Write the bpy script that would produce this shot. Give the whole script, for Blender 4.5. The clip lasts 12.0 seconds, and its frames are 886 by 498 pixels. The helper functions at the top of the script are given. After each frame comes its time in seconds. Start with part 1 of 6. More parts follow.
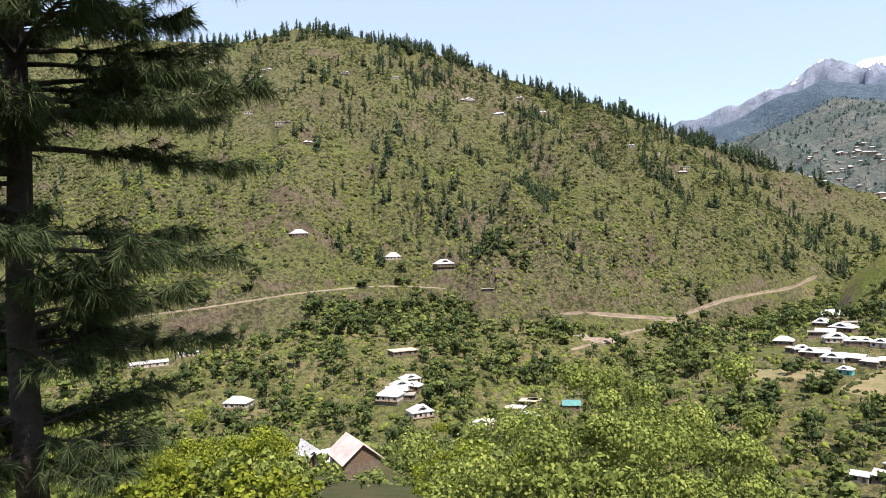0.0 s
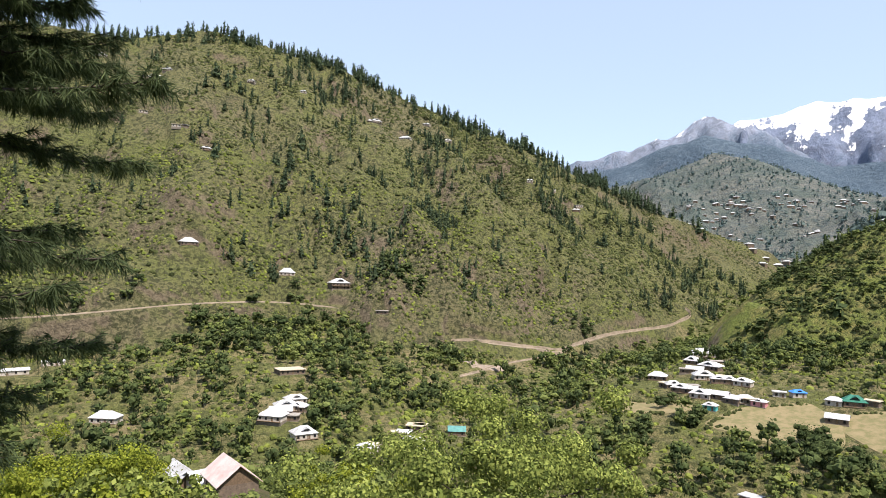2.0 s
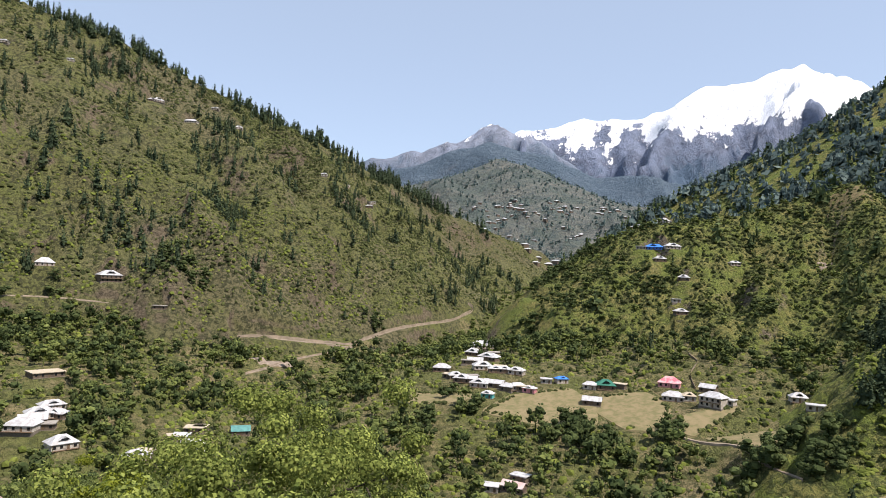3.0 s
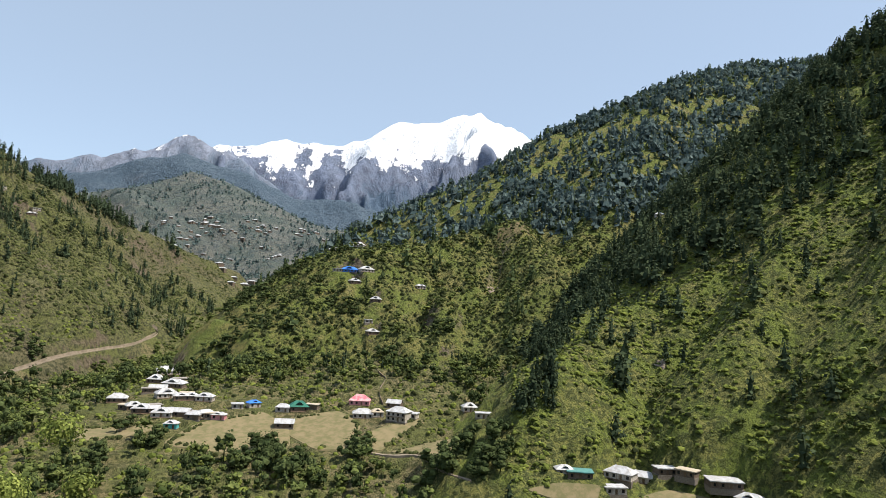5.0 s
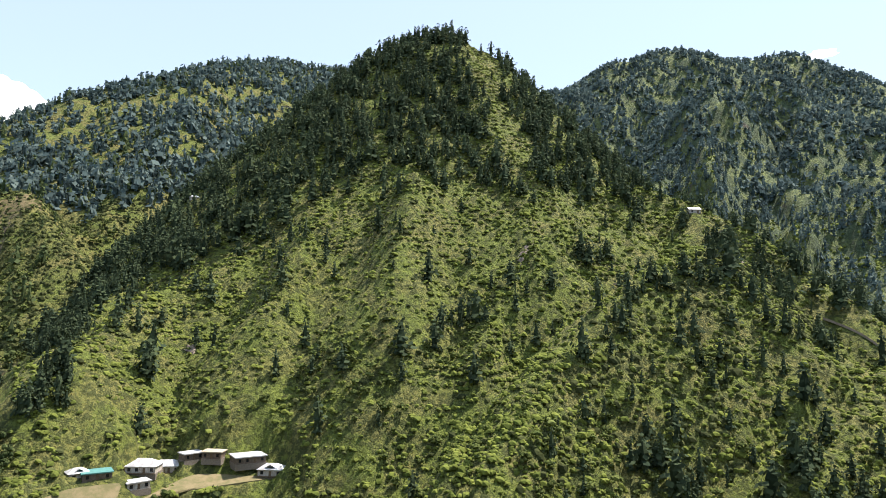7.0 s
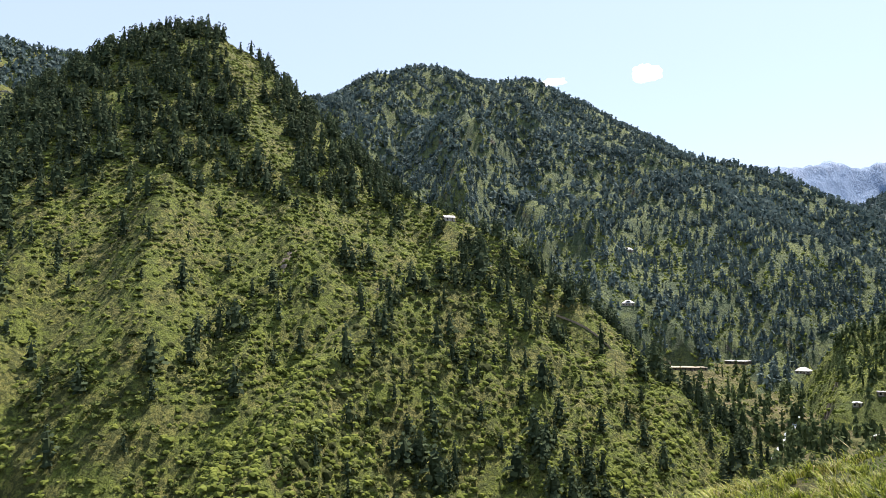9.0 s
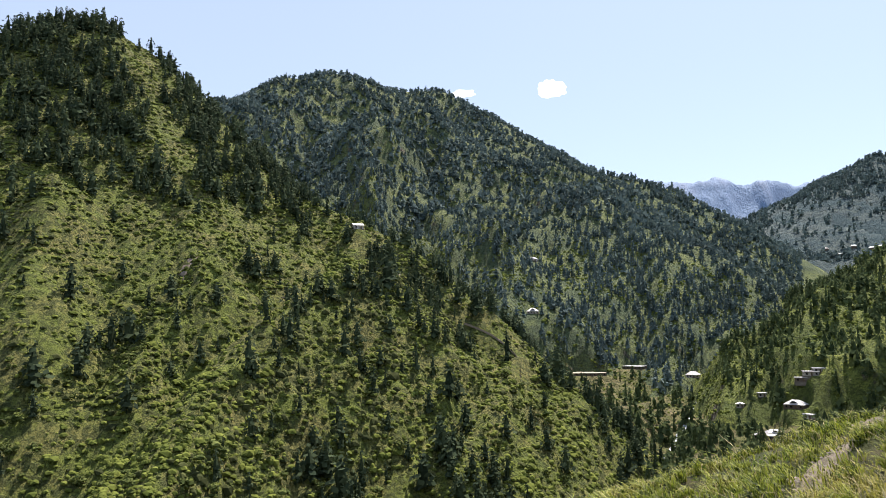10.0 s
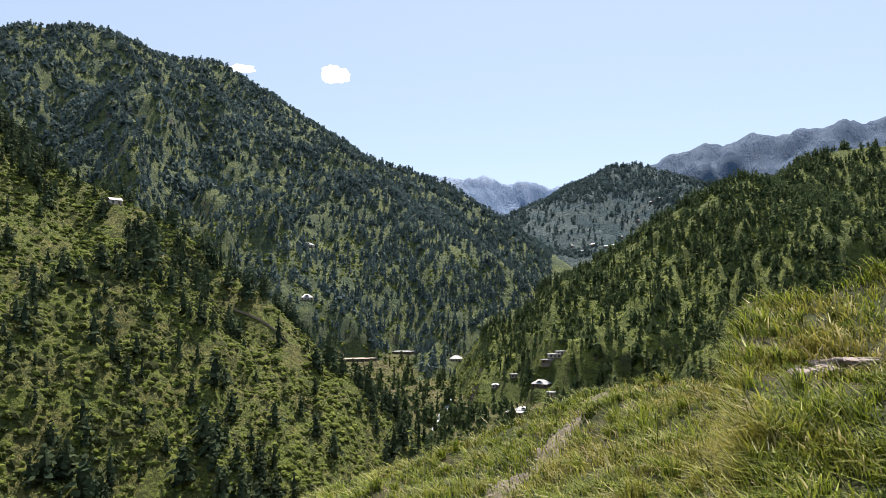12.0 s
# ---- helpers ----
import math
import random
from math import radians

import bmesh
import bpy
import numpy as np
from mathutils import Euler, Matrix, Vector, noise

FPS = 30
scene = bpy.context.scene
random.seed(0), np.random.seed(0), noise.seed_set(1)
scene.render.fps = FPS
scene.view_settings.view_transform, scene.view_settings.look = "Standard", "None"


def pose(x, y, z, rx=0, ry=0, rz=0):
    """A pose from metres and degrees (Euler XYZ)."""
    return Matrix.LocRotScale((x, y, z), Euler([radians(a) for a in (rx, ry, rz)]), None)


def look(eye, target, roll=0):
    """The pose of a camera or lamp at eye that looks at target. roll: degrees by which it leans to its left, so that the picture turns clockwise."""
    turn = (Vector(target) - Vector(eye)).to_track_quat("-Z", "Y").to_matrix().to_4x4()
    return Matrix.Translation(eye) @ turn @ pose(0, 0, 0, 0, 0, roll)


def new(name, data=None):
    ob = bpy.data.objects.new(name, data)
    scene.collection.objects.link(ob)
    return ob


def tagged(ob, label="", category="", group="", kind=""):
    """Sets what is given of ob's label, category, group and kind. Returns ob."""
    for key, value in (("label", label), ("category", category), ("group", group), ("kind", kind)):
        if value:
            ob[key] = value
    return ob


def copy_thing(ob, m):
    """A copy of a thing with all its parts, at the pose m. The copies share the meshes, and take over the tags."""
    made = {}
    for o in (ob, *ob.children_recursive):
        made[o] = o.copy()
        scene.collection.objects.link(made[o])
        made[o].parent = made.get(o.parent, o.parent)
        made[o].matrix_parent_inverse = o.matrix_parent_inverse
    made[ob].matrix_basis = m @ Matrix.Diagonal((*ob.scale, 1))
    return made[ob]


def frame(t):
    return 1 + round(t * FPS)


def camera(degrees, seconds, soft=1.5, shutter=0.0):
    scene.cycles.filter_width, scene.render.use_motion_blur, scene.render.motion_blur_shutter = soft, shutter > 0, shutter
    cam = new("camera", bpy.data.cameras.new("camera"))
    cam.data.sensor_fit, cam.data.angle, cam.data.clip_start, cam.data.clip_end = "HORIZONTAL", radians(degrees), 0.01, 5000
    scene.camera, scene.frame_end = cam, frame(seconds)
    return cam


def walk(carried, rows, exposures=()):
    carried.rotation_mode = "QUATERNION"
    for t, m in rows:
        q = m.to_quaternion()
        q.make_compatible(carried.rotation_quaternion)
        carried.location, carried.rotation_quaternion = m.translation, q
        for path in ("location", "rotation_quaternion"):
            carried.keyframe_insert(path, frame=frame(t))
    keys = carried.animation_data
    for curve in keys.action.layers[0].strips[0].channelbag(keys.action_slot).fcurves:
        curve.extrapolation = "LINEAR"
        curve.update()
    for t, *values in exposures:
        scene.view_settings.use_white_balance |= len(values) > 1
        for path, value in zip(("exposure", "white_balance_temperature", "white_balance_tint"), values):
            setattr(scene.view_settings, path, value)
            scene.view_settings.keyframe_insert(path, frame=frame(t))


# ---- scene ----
import collections
import itertools

# ---------------------------------------------------------------- camera: a man on the slope turns on the spot
cam = camera(66.84, 12.0, soft=0.5)
TURN = [  # seconds, yaw, pitch, roll in degrees
    (0.0, -0.00, -0.00, 2.00),
    (0.5, 4.01, 0.69, 3.23),
    (1.0, 10.74, 0.99, 2.63),
    (1.5, 7.40, 1.22, 0.03),
    (2.0, -8.78, 1.90, -1.81),
    (2.5, -18.26, 1.51, -1.90),
    (3.0, -26.40, 2.16, -2.71),
    (3.2, -29.28, 2.04, -2.58),
    (4.8, -49.63, 4.89, -2.68),
    (5.0, -51.84, 5.24, -3.01),
    (5.5, -60.07, 5.20, -3.04),
    (6.0, -68.69, 5.27, -3.40),
    (6.5, -79.59, 5.73, -2.09),
    (7.0, -90.15, 5.38, -1.31),
    (7.2, -91.83, 5.08, -1.50),
    (8.8, -107.46, 6.36, 0.78),
    (9.0, -110.00, 5.97, 0.93),
    (9.5, -114.90, 6.75, 2.16),
    (10.0, -117.78, 6.54, 1.27),
    (10.5, -123.36, 5.91, 1.79),
    (11.0, -128.67, 5.85, 1.58),
    (11.5, -133.86, 5.95, 1.84),
    (12.0, -136.81, 5.04, 0.84),
]
walk(cam, [(t, pose(0, 0, 0, 90 + pitch, roll, yaw)) for t, yaw, pitch, roll in TURN],
     [(0, 0.97, 6500, 16), (0.5, 1.05, 6500, 15), (1.0, 1.18, 6500, 14), (1.5, 1.3, 6500, 14), (2.0, 0.9, 6500, 15), (2.5, 0.62, 6500, 17),
      (5.0, 0.52, 6500, 11), (6.5, 0.92, 6500, 12), (7.0, 1.1, 6500, 14), (9.0, 0.97, 6500, 17), (9.6, 0.84, 6500, 18), (11.0, 0.72, 6500, 17), (12, 0.66, 6500, 16)])

# ---------------------------------------------------------------- world, sun, exposure
SUN_BEARING, SUN_HEIGHT = 150.0, 61.0          # degrees clockwise from +y, degrees above the horizon
world = bpy.data.worlds.new("sky")
scene.world = world
world.use_nodes = True
wn = world.node_tree.nodes
sky = wn.new("ShaderNodeTexSky")
sky.sky_type = "NISHITA"
sky.sun_disc = False
sky.sun_elevation = radians(SUN_HEIGHT)
sky.sun_rotation = radians(SUN_BEARING)
sky.altitude = 1900
sky.air_density = 1.0
sky.dust_density = 2.0
sky.ozone_density = 1.0
wn["Background"].inputs["Strength"].default_value = 0.122
haze = wn.new("ShaderNodeMix")                    # thin high haze pales the whole sky evenly
haze.data_type = "RGBA"
haze.inputs["Factor"].default_value = 0.5
haze.inputs["B"].default_value = (3.9, 4.75, 5.5, 1)
world.node_tree.links.new(sky.outputs[0], haze.inputs["A"])
world.node_tree.links.new(haze.outputs["Result"], wn["Background"].inputs["Color"])

sun_data = bpy.data.lights.new("sun", "SUN")
sun_data.energy = 5.0
sun_data.angle = radians(0.5)
sun_data.color = (1.0, 0.93, 0.82)
sun = new("sun", sun_data)
sb, sh = radians(SUN_BEARING), radians(SUN_HEIGHT)
SUN_WAY = Vector((math.sin(sb) * math.cos(sh), math.cos(sb) * math.cos(sh), math.sin(sh)))
sun.matrix_world = look(SUN_WAY * 300, (0, 0, 0))

# ---------------------------------------------------------------- materials
class Mat:
    """A node material with short ways to add nodes."""

    def __init__(self, name):
        self.m = bpy.data.materials.new(name)
        self.m.use_nodes = True
        self.n, self.l = self.m.node_tree.nodes, self.m.node_tree.links
        self.p = self.n["Principled BSDF"]
        self.p.inputs["Specular IOR Level"].default_value = 0.2
        self.pos = self.n.new("ShaderNodeTexCoord").outputs["Object"]

    def put(self, socket, value):
        if isinstance(value, bpy.types.NodeSocket):
            self.l.new(value, socket)
        elif isinstance(value, (tuple, list)) and len(value) == 3 and socket.type == "RGBA":
            socket.default_value = (*value, 1)
        else:
            socket.default_value = value

    def noise(self, metres, detail=5, rough=0.6, stretch=(1, 1, 1), warp=0.0, turn=0.0, tilt=0.0):
        rot = self.n.new("ShaderNodeMapping")
        rot.inputs["Rotation"].default_value = (0, radians(tilt), radians(turn))
        self.l.new(self.pos, rot.inputs["Vector"])
        mp = self.n.new("ShaderNodeMapping")
        mp.inputs["Scale"].default_value = stretch
        self.l.new(rot.outputs[0], mp.inputs["Vector"])
        t = self.n.new("ShaderNodeTexNoise")
        t.inputs["Scale"].default_value = 1.0 / metres
        t.inputs["Detail"].default_value = detail
        t.inputs["Roughness"].default_value = rough
        t.inputs["Distortion"].default_value = warp
        self.l.new(mp.outputs[0], t.inputs["Vector"])
        return t.outputs["Fac"]

    def ramp(self, value, lo, hi):
        r = self.n.new("ShaderNodeMapRange")
        r.interpolation_type = "SMOOTHSTEP"
        self.l.new(value, r.inputs["Value"])
        r.inputs["From Min"].default_value, r.inputs["From Max"].default_value = lo, hi
        return r.outputs["Result"]

    def math(self, op, a, b=0.0):
        t = self.n.new("ShaderNodeMath")
        t.operation = op
        self.put(t.inputs[0], a)
        self.put(t.inputs[1], b)
        return t.outputs[0]

    def mix(self, fac, a, b):
        t = self.n.new("ShaderNodeMix")
        t.data_type = "RGBA"
        self.put(t.inputs["Factor"], fac)
        self.put(t.inputs["A"], a)
        self.put(t.inputs["B"], b)
        return t.outputs["Result"]

    def slope(self):
        """Upward part of the surface normal."""
        g = self.n.new("ShaderNodeNewGeometry")
        s = self.n.new("ShaderNodeSeparateXYZ")
        self.l.new(g.outputs["Normal"], s.inputs[0])
        return s.outputs["Z"]

    def height(self):
        s = self.n.new("ShaderNodeSeparateXYZ")
        self.l.new(self.pos, s.inputs[0])
        return s.outputs["Z"]

    def island(self):
        return self.n.new("ShaderNodeNewGeometry").outputs["Random Per Island"]

    def bump(self, value, metres, strength=1.0):
        b = self.n.new("ShaderNodeBump")
        b.inputs["Distance"].default_value = metres
        b.inputs["Strength"].default_value = strength
        self.l.new(value, b.inputs["Height"])
        self.l.new(b.outputs[0], self.p.inputs["Normal"])

    def done(self, colour, rough=0.9, metal=0.0):
        self.put(self.p.inputs["Base Color"], colour)
        self.put(self.p.inputs["Roughness"], rough)
        self.p.inputs["Metallic"].default_value = metal
        return self.m


def land(name, grass, dry, shrub, rock, shrub_share=0.5, rock_share=0.3, grain=1.0, lumps=1.0, bands=0.0, patchy=0.6):
    """Hillside: grass with dry patches, low shrubs, bare rock on the steep parts."""
    m = Mat(name)
    big = m.noise(140 * grain, 4, 0.6, warp=0.6)
    mid = m.noise(22 * grain, 5, 0.65)
    fine = m.noise(3.4 * grain, 6, 0.68, (1, 1, 1.15), 0.4)
    tiny = m.noise(1.0 * grain, 4, 0.7)
    c = m.mix(m.ramp(mid, 0.40, 0.60), grass, dry)
    c = m.mix(m.ramp(big, 0.44, 0.56), c, m.mix(0.75, grass, c))
    if bands:                                                        # rocky ribs and grassy runnels that cross the face aslant
        for tilt, metres in ((48, 80), (-40, 120)):
            c = m.mix(m.math("MULTIPLY", m.ramp(m.noise(metres, 5, 0.62, (0.22, 1, 1), 0.5, 0, tilt), 0.50, 0.57), bands), c, m.mix(m.ramp(fine, 0.42, 0.6), rock, m.mix(0.5, dry, shrub)))
            c = m.mix(m.math("MULTIPLY", m.ramp(m.noise(metres * 1.3, 4, 0.6, (0.25, 1, 1), 0.6, 0, tilt), 0.60, 0.44), bands * 0.6), m.mix(0.55, c, grass), c)
    c = m.mix(m.math("MULTIPLY", m.ramp(tiny, 0.52, 0.59), 0.7), c, m.mix(0.7, grass, shrub))
    share = 0.62 - 0.24 * shrub_share
    c = m.mix(m.math("MULTIPLY", m.ramp(fine, share, share + 0.11), m.math("MULTIPLY", m.ramp(mid, 0.22, 0.5), patchy)), c, shrub)
    steep = m.math("ADD", m.slope(), m.math("MULTIPLY", m.math("SUBTRACT", m.noise(14 * grain, 5, 0.7), 0.5), 0.55))
    lo = 0.52 + 0.24 * rock_share
    bare = m.math("MULTIPLY", m.ramp(steep, lo + 0.07, lo - 0.07), m.ramp(m.noise(70 * grain, 5, 0.65, warp=1.0), 0.52 - 0.14 * rock_share, 0.60 - 0.14 * rock_share))
    c = m.mix(bare, c, m.mix(m.ramp(fine, 0.38, 0.62), rock, tuple(v * 0.5 for v in rock)))
    m.bump(m.math("ADD", fine, m.math("MULTIPLY", tiny, 0.4)), 3.2 * grain * lumps, 1.0)
    return m.done(c, 0.95)


MAT = {
    "ground": land("valley_grass", (0.122, 0.130, 0.042), (0.200, 0.164, 0.086), (0.042, 0.050, 0.016), (0.26, 0.205, 0.15), 0.65, 0.2, patchy=0.8),
    "slope": land("near_slope_grass", (0.040, 0.050, 0.014), (0.080, 0.064, 0.034), (0.020, 0.027, 0.009), (0.27, 0.22, 0.17), 0.5, 0.15, 0.12, 0.35),
    "hill_a": land("dry_hillside", (0.116, 0.126, 0.040), (0.146, 0.126, 0.062), (0.034, 0.037, 0.018), (0.148, 0.120, 0.080), 0.68, 0.35, bands=0.9, patchy=0.85),
    "hill_b": land("terraced_hillside", (0.130, 0.155, 0.035), (0.185, 0.165, 0.058), (0.036, 0.050, 0.016), (0.17, 0.14, 0.10), 0.6, 0.3),
    "hill_c": land("green_hillside", (0.160, 0.196, 0.040), (0.214, 0.200, 0.066), (0.044, 0.058, 0.019), (0.18, 0.14, 0.09), 0.74, -0.2, 0.75, 1.3, patchy=0.8),
    # high hill: a little haze blue is mixed into the floor's greens
    "hill_d": land("haze_tinted_forest_floor", (0.080, 0.110, 0.056), (0.172, 0.200, 0.066), (0.040, 0.058, 0.038), (0.14, 0.12, 0.095), 0.65, -0.2, 1.6),
    "hill_e": land("forest_slope", (0.100, 0.130, 0.034), (0.190, 0.220, 0.046), (0.028, 0.042, 0.014), (0.13, 0.115, 0.09), 0.65, -0.3),
    # distant hills: grass, shrub and rock shifted to blue-grey in place of haze
    "hill_f": land("hazed_slope", (0.044, 0.080, 0.086), (0.105, 0.132, 0.118), (0.030, 0.058, 0.072), (0.12, 0.14, 0.15), 0.65, 0.0, 4),
    "hill_m": land("hazed_terraces", (0.088, 0.108, 0.092), (0.165, 0.160, 0.140), (0.045, 0.068, 0.074), (0.25, 0.23, 0.21), 0.6, 0.25, 5),
    # forest and rock painted blue as seen through kilometres of haze
    "mountain_t": land("hazed_forest_mountain", (0.080, 0.115, 0.150), (0.105, 0.140, 0.175), (0.050, 0.080, 0.115), (0.15, 0.17, 0.20), 0.8, 0.2, 6),
}


def alpine(name, snow_line, soft, rock, scrub, turn):
    """Rock mountain with scrub below, snow above the line and down the gullies."""
    m = Mat(name)
    ribs = m.noise(240, 6, 0.6, (1, 0.16, 0.3), 0.5, turn)
    crag = m.noise(80, 8, 0.72, (1, 0.7, 0.8), 0.3, turn)
    h = m.math("ADD", m.height(), m.math("MULTIPLY", m.math("SUBTRACT", ribs, 0.5), 900))
    h = m.math("ADD", h, m.math("MULTIPLY", m.math("SUBTRACT", crag, 0.5), 620))
    bare = m.mix(m.ramp(crag, 0.4, 0.62), rock, tuple(v * 0.62 for v in rock))
    c = m.mix(m.ramp(h, snow_line - 400, snow_line - 130), scrub, bare)
    c = m.mix(m.ramp(h, snow_line - soft, snow_line + soft), c, (0.86, 0.88, 0.92))
    m.bump(m.math("ADD", ribs, m.math("MULTIPLY", crag, 0.5)), 60, 1.0)
    return m.done(c, 0.85)


# rock and scrub of the snow range carry haze blue in their colours
MAT["mountain_s"] = alpine("hazed_snow_mountain", 880, 14, (0.150, 0.180, 0.255), (0.060, 0.094, 0.140), 45)
MAT["mountain_r"] = alpine("hazed_streaked_rock_mountain", 1010, 20, (0.22, 0.25, 0.32), (0.075, 0.110, 0.155), 45)
# side valley's end: a stronger haze blue painted into rock and scrub
MAT["mountain_g"] = alpine("hazed_rock_mountain", 1080, 40, (0.30, 0.39, 0.54), (0.17, 0.25, 0.37), 140)
MAT["mountain_h"] = alpine("hazed_rock_mountain_forested", 1290, 30, (0.23, 0.31, 0.44), (0.065, 0.110, 0.175), 160)


def plain(name, colour, other=None, metres=0.5, rough=0.7, relief=0.0, metal=0.0):
    """A surface with soft variation and optional relief."""
    m = Mat(name)
    other = other or tuple(v * 0.75 for v in colour)
    n = m.noise(metres, 5, 0.65)
    fine = m.noise(metres * 0.12, 3, 0.6)
    c = m.mix(m.ramp(n, 0.35, 0.65), colour, other)
    c = m.mix(m.math("MULTIPLY", m.ramp(fine, 0.5, 0.75), 0.35), c, tuple(v * 0.55 for v in colour))
    if relief:
        m.bump(fine, relief)
    return m.done(c, rough, metal)


def foliage(name, a, b, glow=0.25, metres=6.0):
    """Leaves: two greens, varied leaf by leaf and from place to place, with light passing through."""
    m = Mat(name)
    c = m.mix(m.island(), a, b)
    c = m.mix(m.math("MULTIPLY", m.ramp(m.noise(metres, 2), 0.35, 0.65), 0.45), c, tuple(v * 0.55 for v in a))
    m.done(c, 0.95)
    m.p.inputs["Specular IOR Level"].default_value = 0.06
    tr = m.n.new("ShaderNodeBsdfTranslucent")
    m.l.new(c, tr.inputs["Color"])
    mx = m.n.new("ShaderNodeMixShader")
    mx.inputs[0].default_value = glow
    m.l.new(m.p.outputs[0], mx.inputs[1])
    m.l.new(tr.outputs[0], mx.inputs[2])
    m.l.new(mx.outputs[0], m.n["Material Output"].inputs["Surface"])
    return m.m


LEAF_CONIFER = foliage("conifer_needles", (0.032, 0.050, 0.030), (0.084, 0.112, 0.056), 0.22, 30)
# far woods: the blue and paleness of haze are mixed into the needle colours
LEAF_HAZE_BLUE = foliage("haze_blue_conifer_needles", (0.060, 0.096, 0.098), (0.165, 0.215, 0.195), 0.24, 60)
LEAF_BROAD = foliage("broadleaf_leaves", (0.055, 0.078, 0.024), (0.188, 0.218, 0.066), 0.18, 14)
LEAF_DEEP = foliage("dark_broadleaf_leaves", (0.034, 0.052, 0.020), (0.095, 0.120, 0.044), 0.14, 25)
LEAF_BUSH = foliage("bright_bush_leaves", (0.092, 0.118, 0.026), (0.205, 0.236, 0.052), 0.15, 9)
LEAF_SHRUB = foliage("shrub_leaves", (0.042, 0.052, 0.021), (0.115, 0.128, 0.046), 0.15, 30)
# paler copy of the conifer needles, with haze and backlight put into the colour
LEAF_HAZY = foliage("sunlit_conifer_needles", (0.048, 0.074, 0.034), (0.135, 0.172, 0.072), 0.34, 40)
BARK = plain("bark", (0.075, 0.062, 0.050), (0.040, 0.034, 0.028), 0.3, 0.9, 0.03)

# ---------------------------------------------------------------- the lie of the land
def lattice(ix, iy, seed):
    h = (ix.astype(np.int64) * 374761393 + iy.astype(np.int64) * 668265263 + seed * 144665) & 0xFFFFFFFF
    h = ((h ^ (h >> 13)) * 1274126177) & 0xFFFFFFFF
    return ((h ^ (h >> 16)) & 0xFFFF) / 65535.0


def value_noise(x, y, seed):
    ix, iy = np.floor(x), np.floor(y)
    fx, fy = x - ix, y - iy
    fx, fy = fx * fx * (3 - 2 * fx), fy * fy * (3 - 2 * fy)
    a, b = lattice(ix, iy, seed), lattice(ix + 1, iy, seed)
    c, d = lattice(ix, iy + 1, seed), lattice(ix + 1, iy + 1, seed)
    return a + (b - a) * fx + (c - a) * fy + (a - b - c + d) * fx * fy


def fbm(x, y, metres, octaves, seed):
    """Fractal noise, about -1 to 1."""
    out, amp, tot = np.zeros_like(x), 1.0, 0.0
    for o in range(octaves):
        f = 2.0 ** o / metres
        out += amp * (2 * value_noise(x * f + 17.3 * o, y * f - 9.1 * o, seed + o) - 1)
        tot += amp
        amp *= 0.52
    return out / tot * 1.6


def ribbed(x, y, metres, octaves, seed):
    """Sharp-crested noise, about 0 in the gullies to 1 on the ribs."""
    out, amp, tot = np.zeros_like(x), 1.0, 0.0
    for o in range(octaves):
        f = 2.0 ** o / metres
        out += amp * (1 - np.abs(2 * value_noise(x * f + 5.7 * o, y * f + 3.3 * o, seed + o) - 1))
        tot += amp
        amp *= 0.5
    return (out / tot - 0.5) * 2.3


CRESTS = collections.OrderedDict()


def crest(hill, steepness, nodes, lift=0):
    nodes = [(x, y, z + lift) for x, y, z in nodes]
    CRESTS.setdefault(hill, []).append((steepness, nodes))


# crest lines of hills and mountains, and the two rivers, in metres (x, y, height over the viewpoint)
crest("hill_a", 0.85, [(-505, 875, 297), (-285, 917, 290), (-196, 930, 311), (-104, 944, 300), (-25, 950, 283), (61, 948, 251), (178, 933, 205), (308, 930, 157), (460, 955, 104), (706, 1031, 50)])
crest("hill_a", 0.80, [(-183, 861, 211), (-111, 792, 127), (-38, 719, 57), (12, 670, 12)])
crest("hill_a", 0.80, [(94, 895, 183), (130, 820, 109), (179, 718, 26), (210, 647, -30)])
crest("hill_a", 0.85, [(313, 908, 126), (366, 822, 39), (406, 747, -37)])
crest("hill_a", 0.80, [(-378, 850, 232), (-307, 760, 115), (-226, 694, 32), (-143, 675, -6)])
crest("hill_b", 0.75, [(452, 611, 4), (447, 499, 50), (462, 472, 58), (543, 441, 72), (607, 387, 104), (532, 298, 45), (458, 225, -16)])
crest("hill_b", 0.72, [(643, 740, 72), (703, 711, 119), (832, 641, 200), (908, 585, 251), (966, 527, 311), (1064, 436, 374), (1172, 372, 428)])
crest("hill_b", 0.70, [(1550, 564, 575), (1599, 408, 604), (1620, 315, 588), (1635, 221, 601), (1650, 0, 536)])
crest("hill_b", 0.75, [(1055, 433, 359), (895, 399, 208), (776, 370, 113)])
crest("hill_c", 1.00, [(281, 172, -41), (328, 192, -27), (402, 201, 0), (484, 190, 42), (554, 172, 92), (606, 130, 143), (632, 98, 190), (633, 91, 215), (635, 77, 241), (634, 39, 263), (620, -4, 263), (614, -32, 246), (596, -70, 196), (560, -104, 139), (497, -152, 95), (468, -176, 81), (439, -195, 62), (409, -211, 39), (379, -224, 15), (359, -237, -9), (336, -252, -29), (317, -260, -50), (281, -271, -83)])
crest("hill_c", 0.95, [(560, 10, 171), (468, 43, 97), (464, 74, 85), (426, 112, 42), (396, 139, 21), (367, 159, 7), (322, 160, -13), (289, 160, -25)])
SPUR_LINE = [(0.93 * x, 0.93 * y, 0.93 * z) for x, y, z in [(411, -170, 44), (396, -140, 41), (375, -109, 24), (342, -76, 0), (306, -47, -24), (278, -31, -42), (264, -21, -53)]]
crest("hill_c", 1.00, SPUR_LINE)
crest("hill_c", 0.90, [(599, -37, 218), (538, -43, 150), (466, -57, 83), (416, -58, 40)])
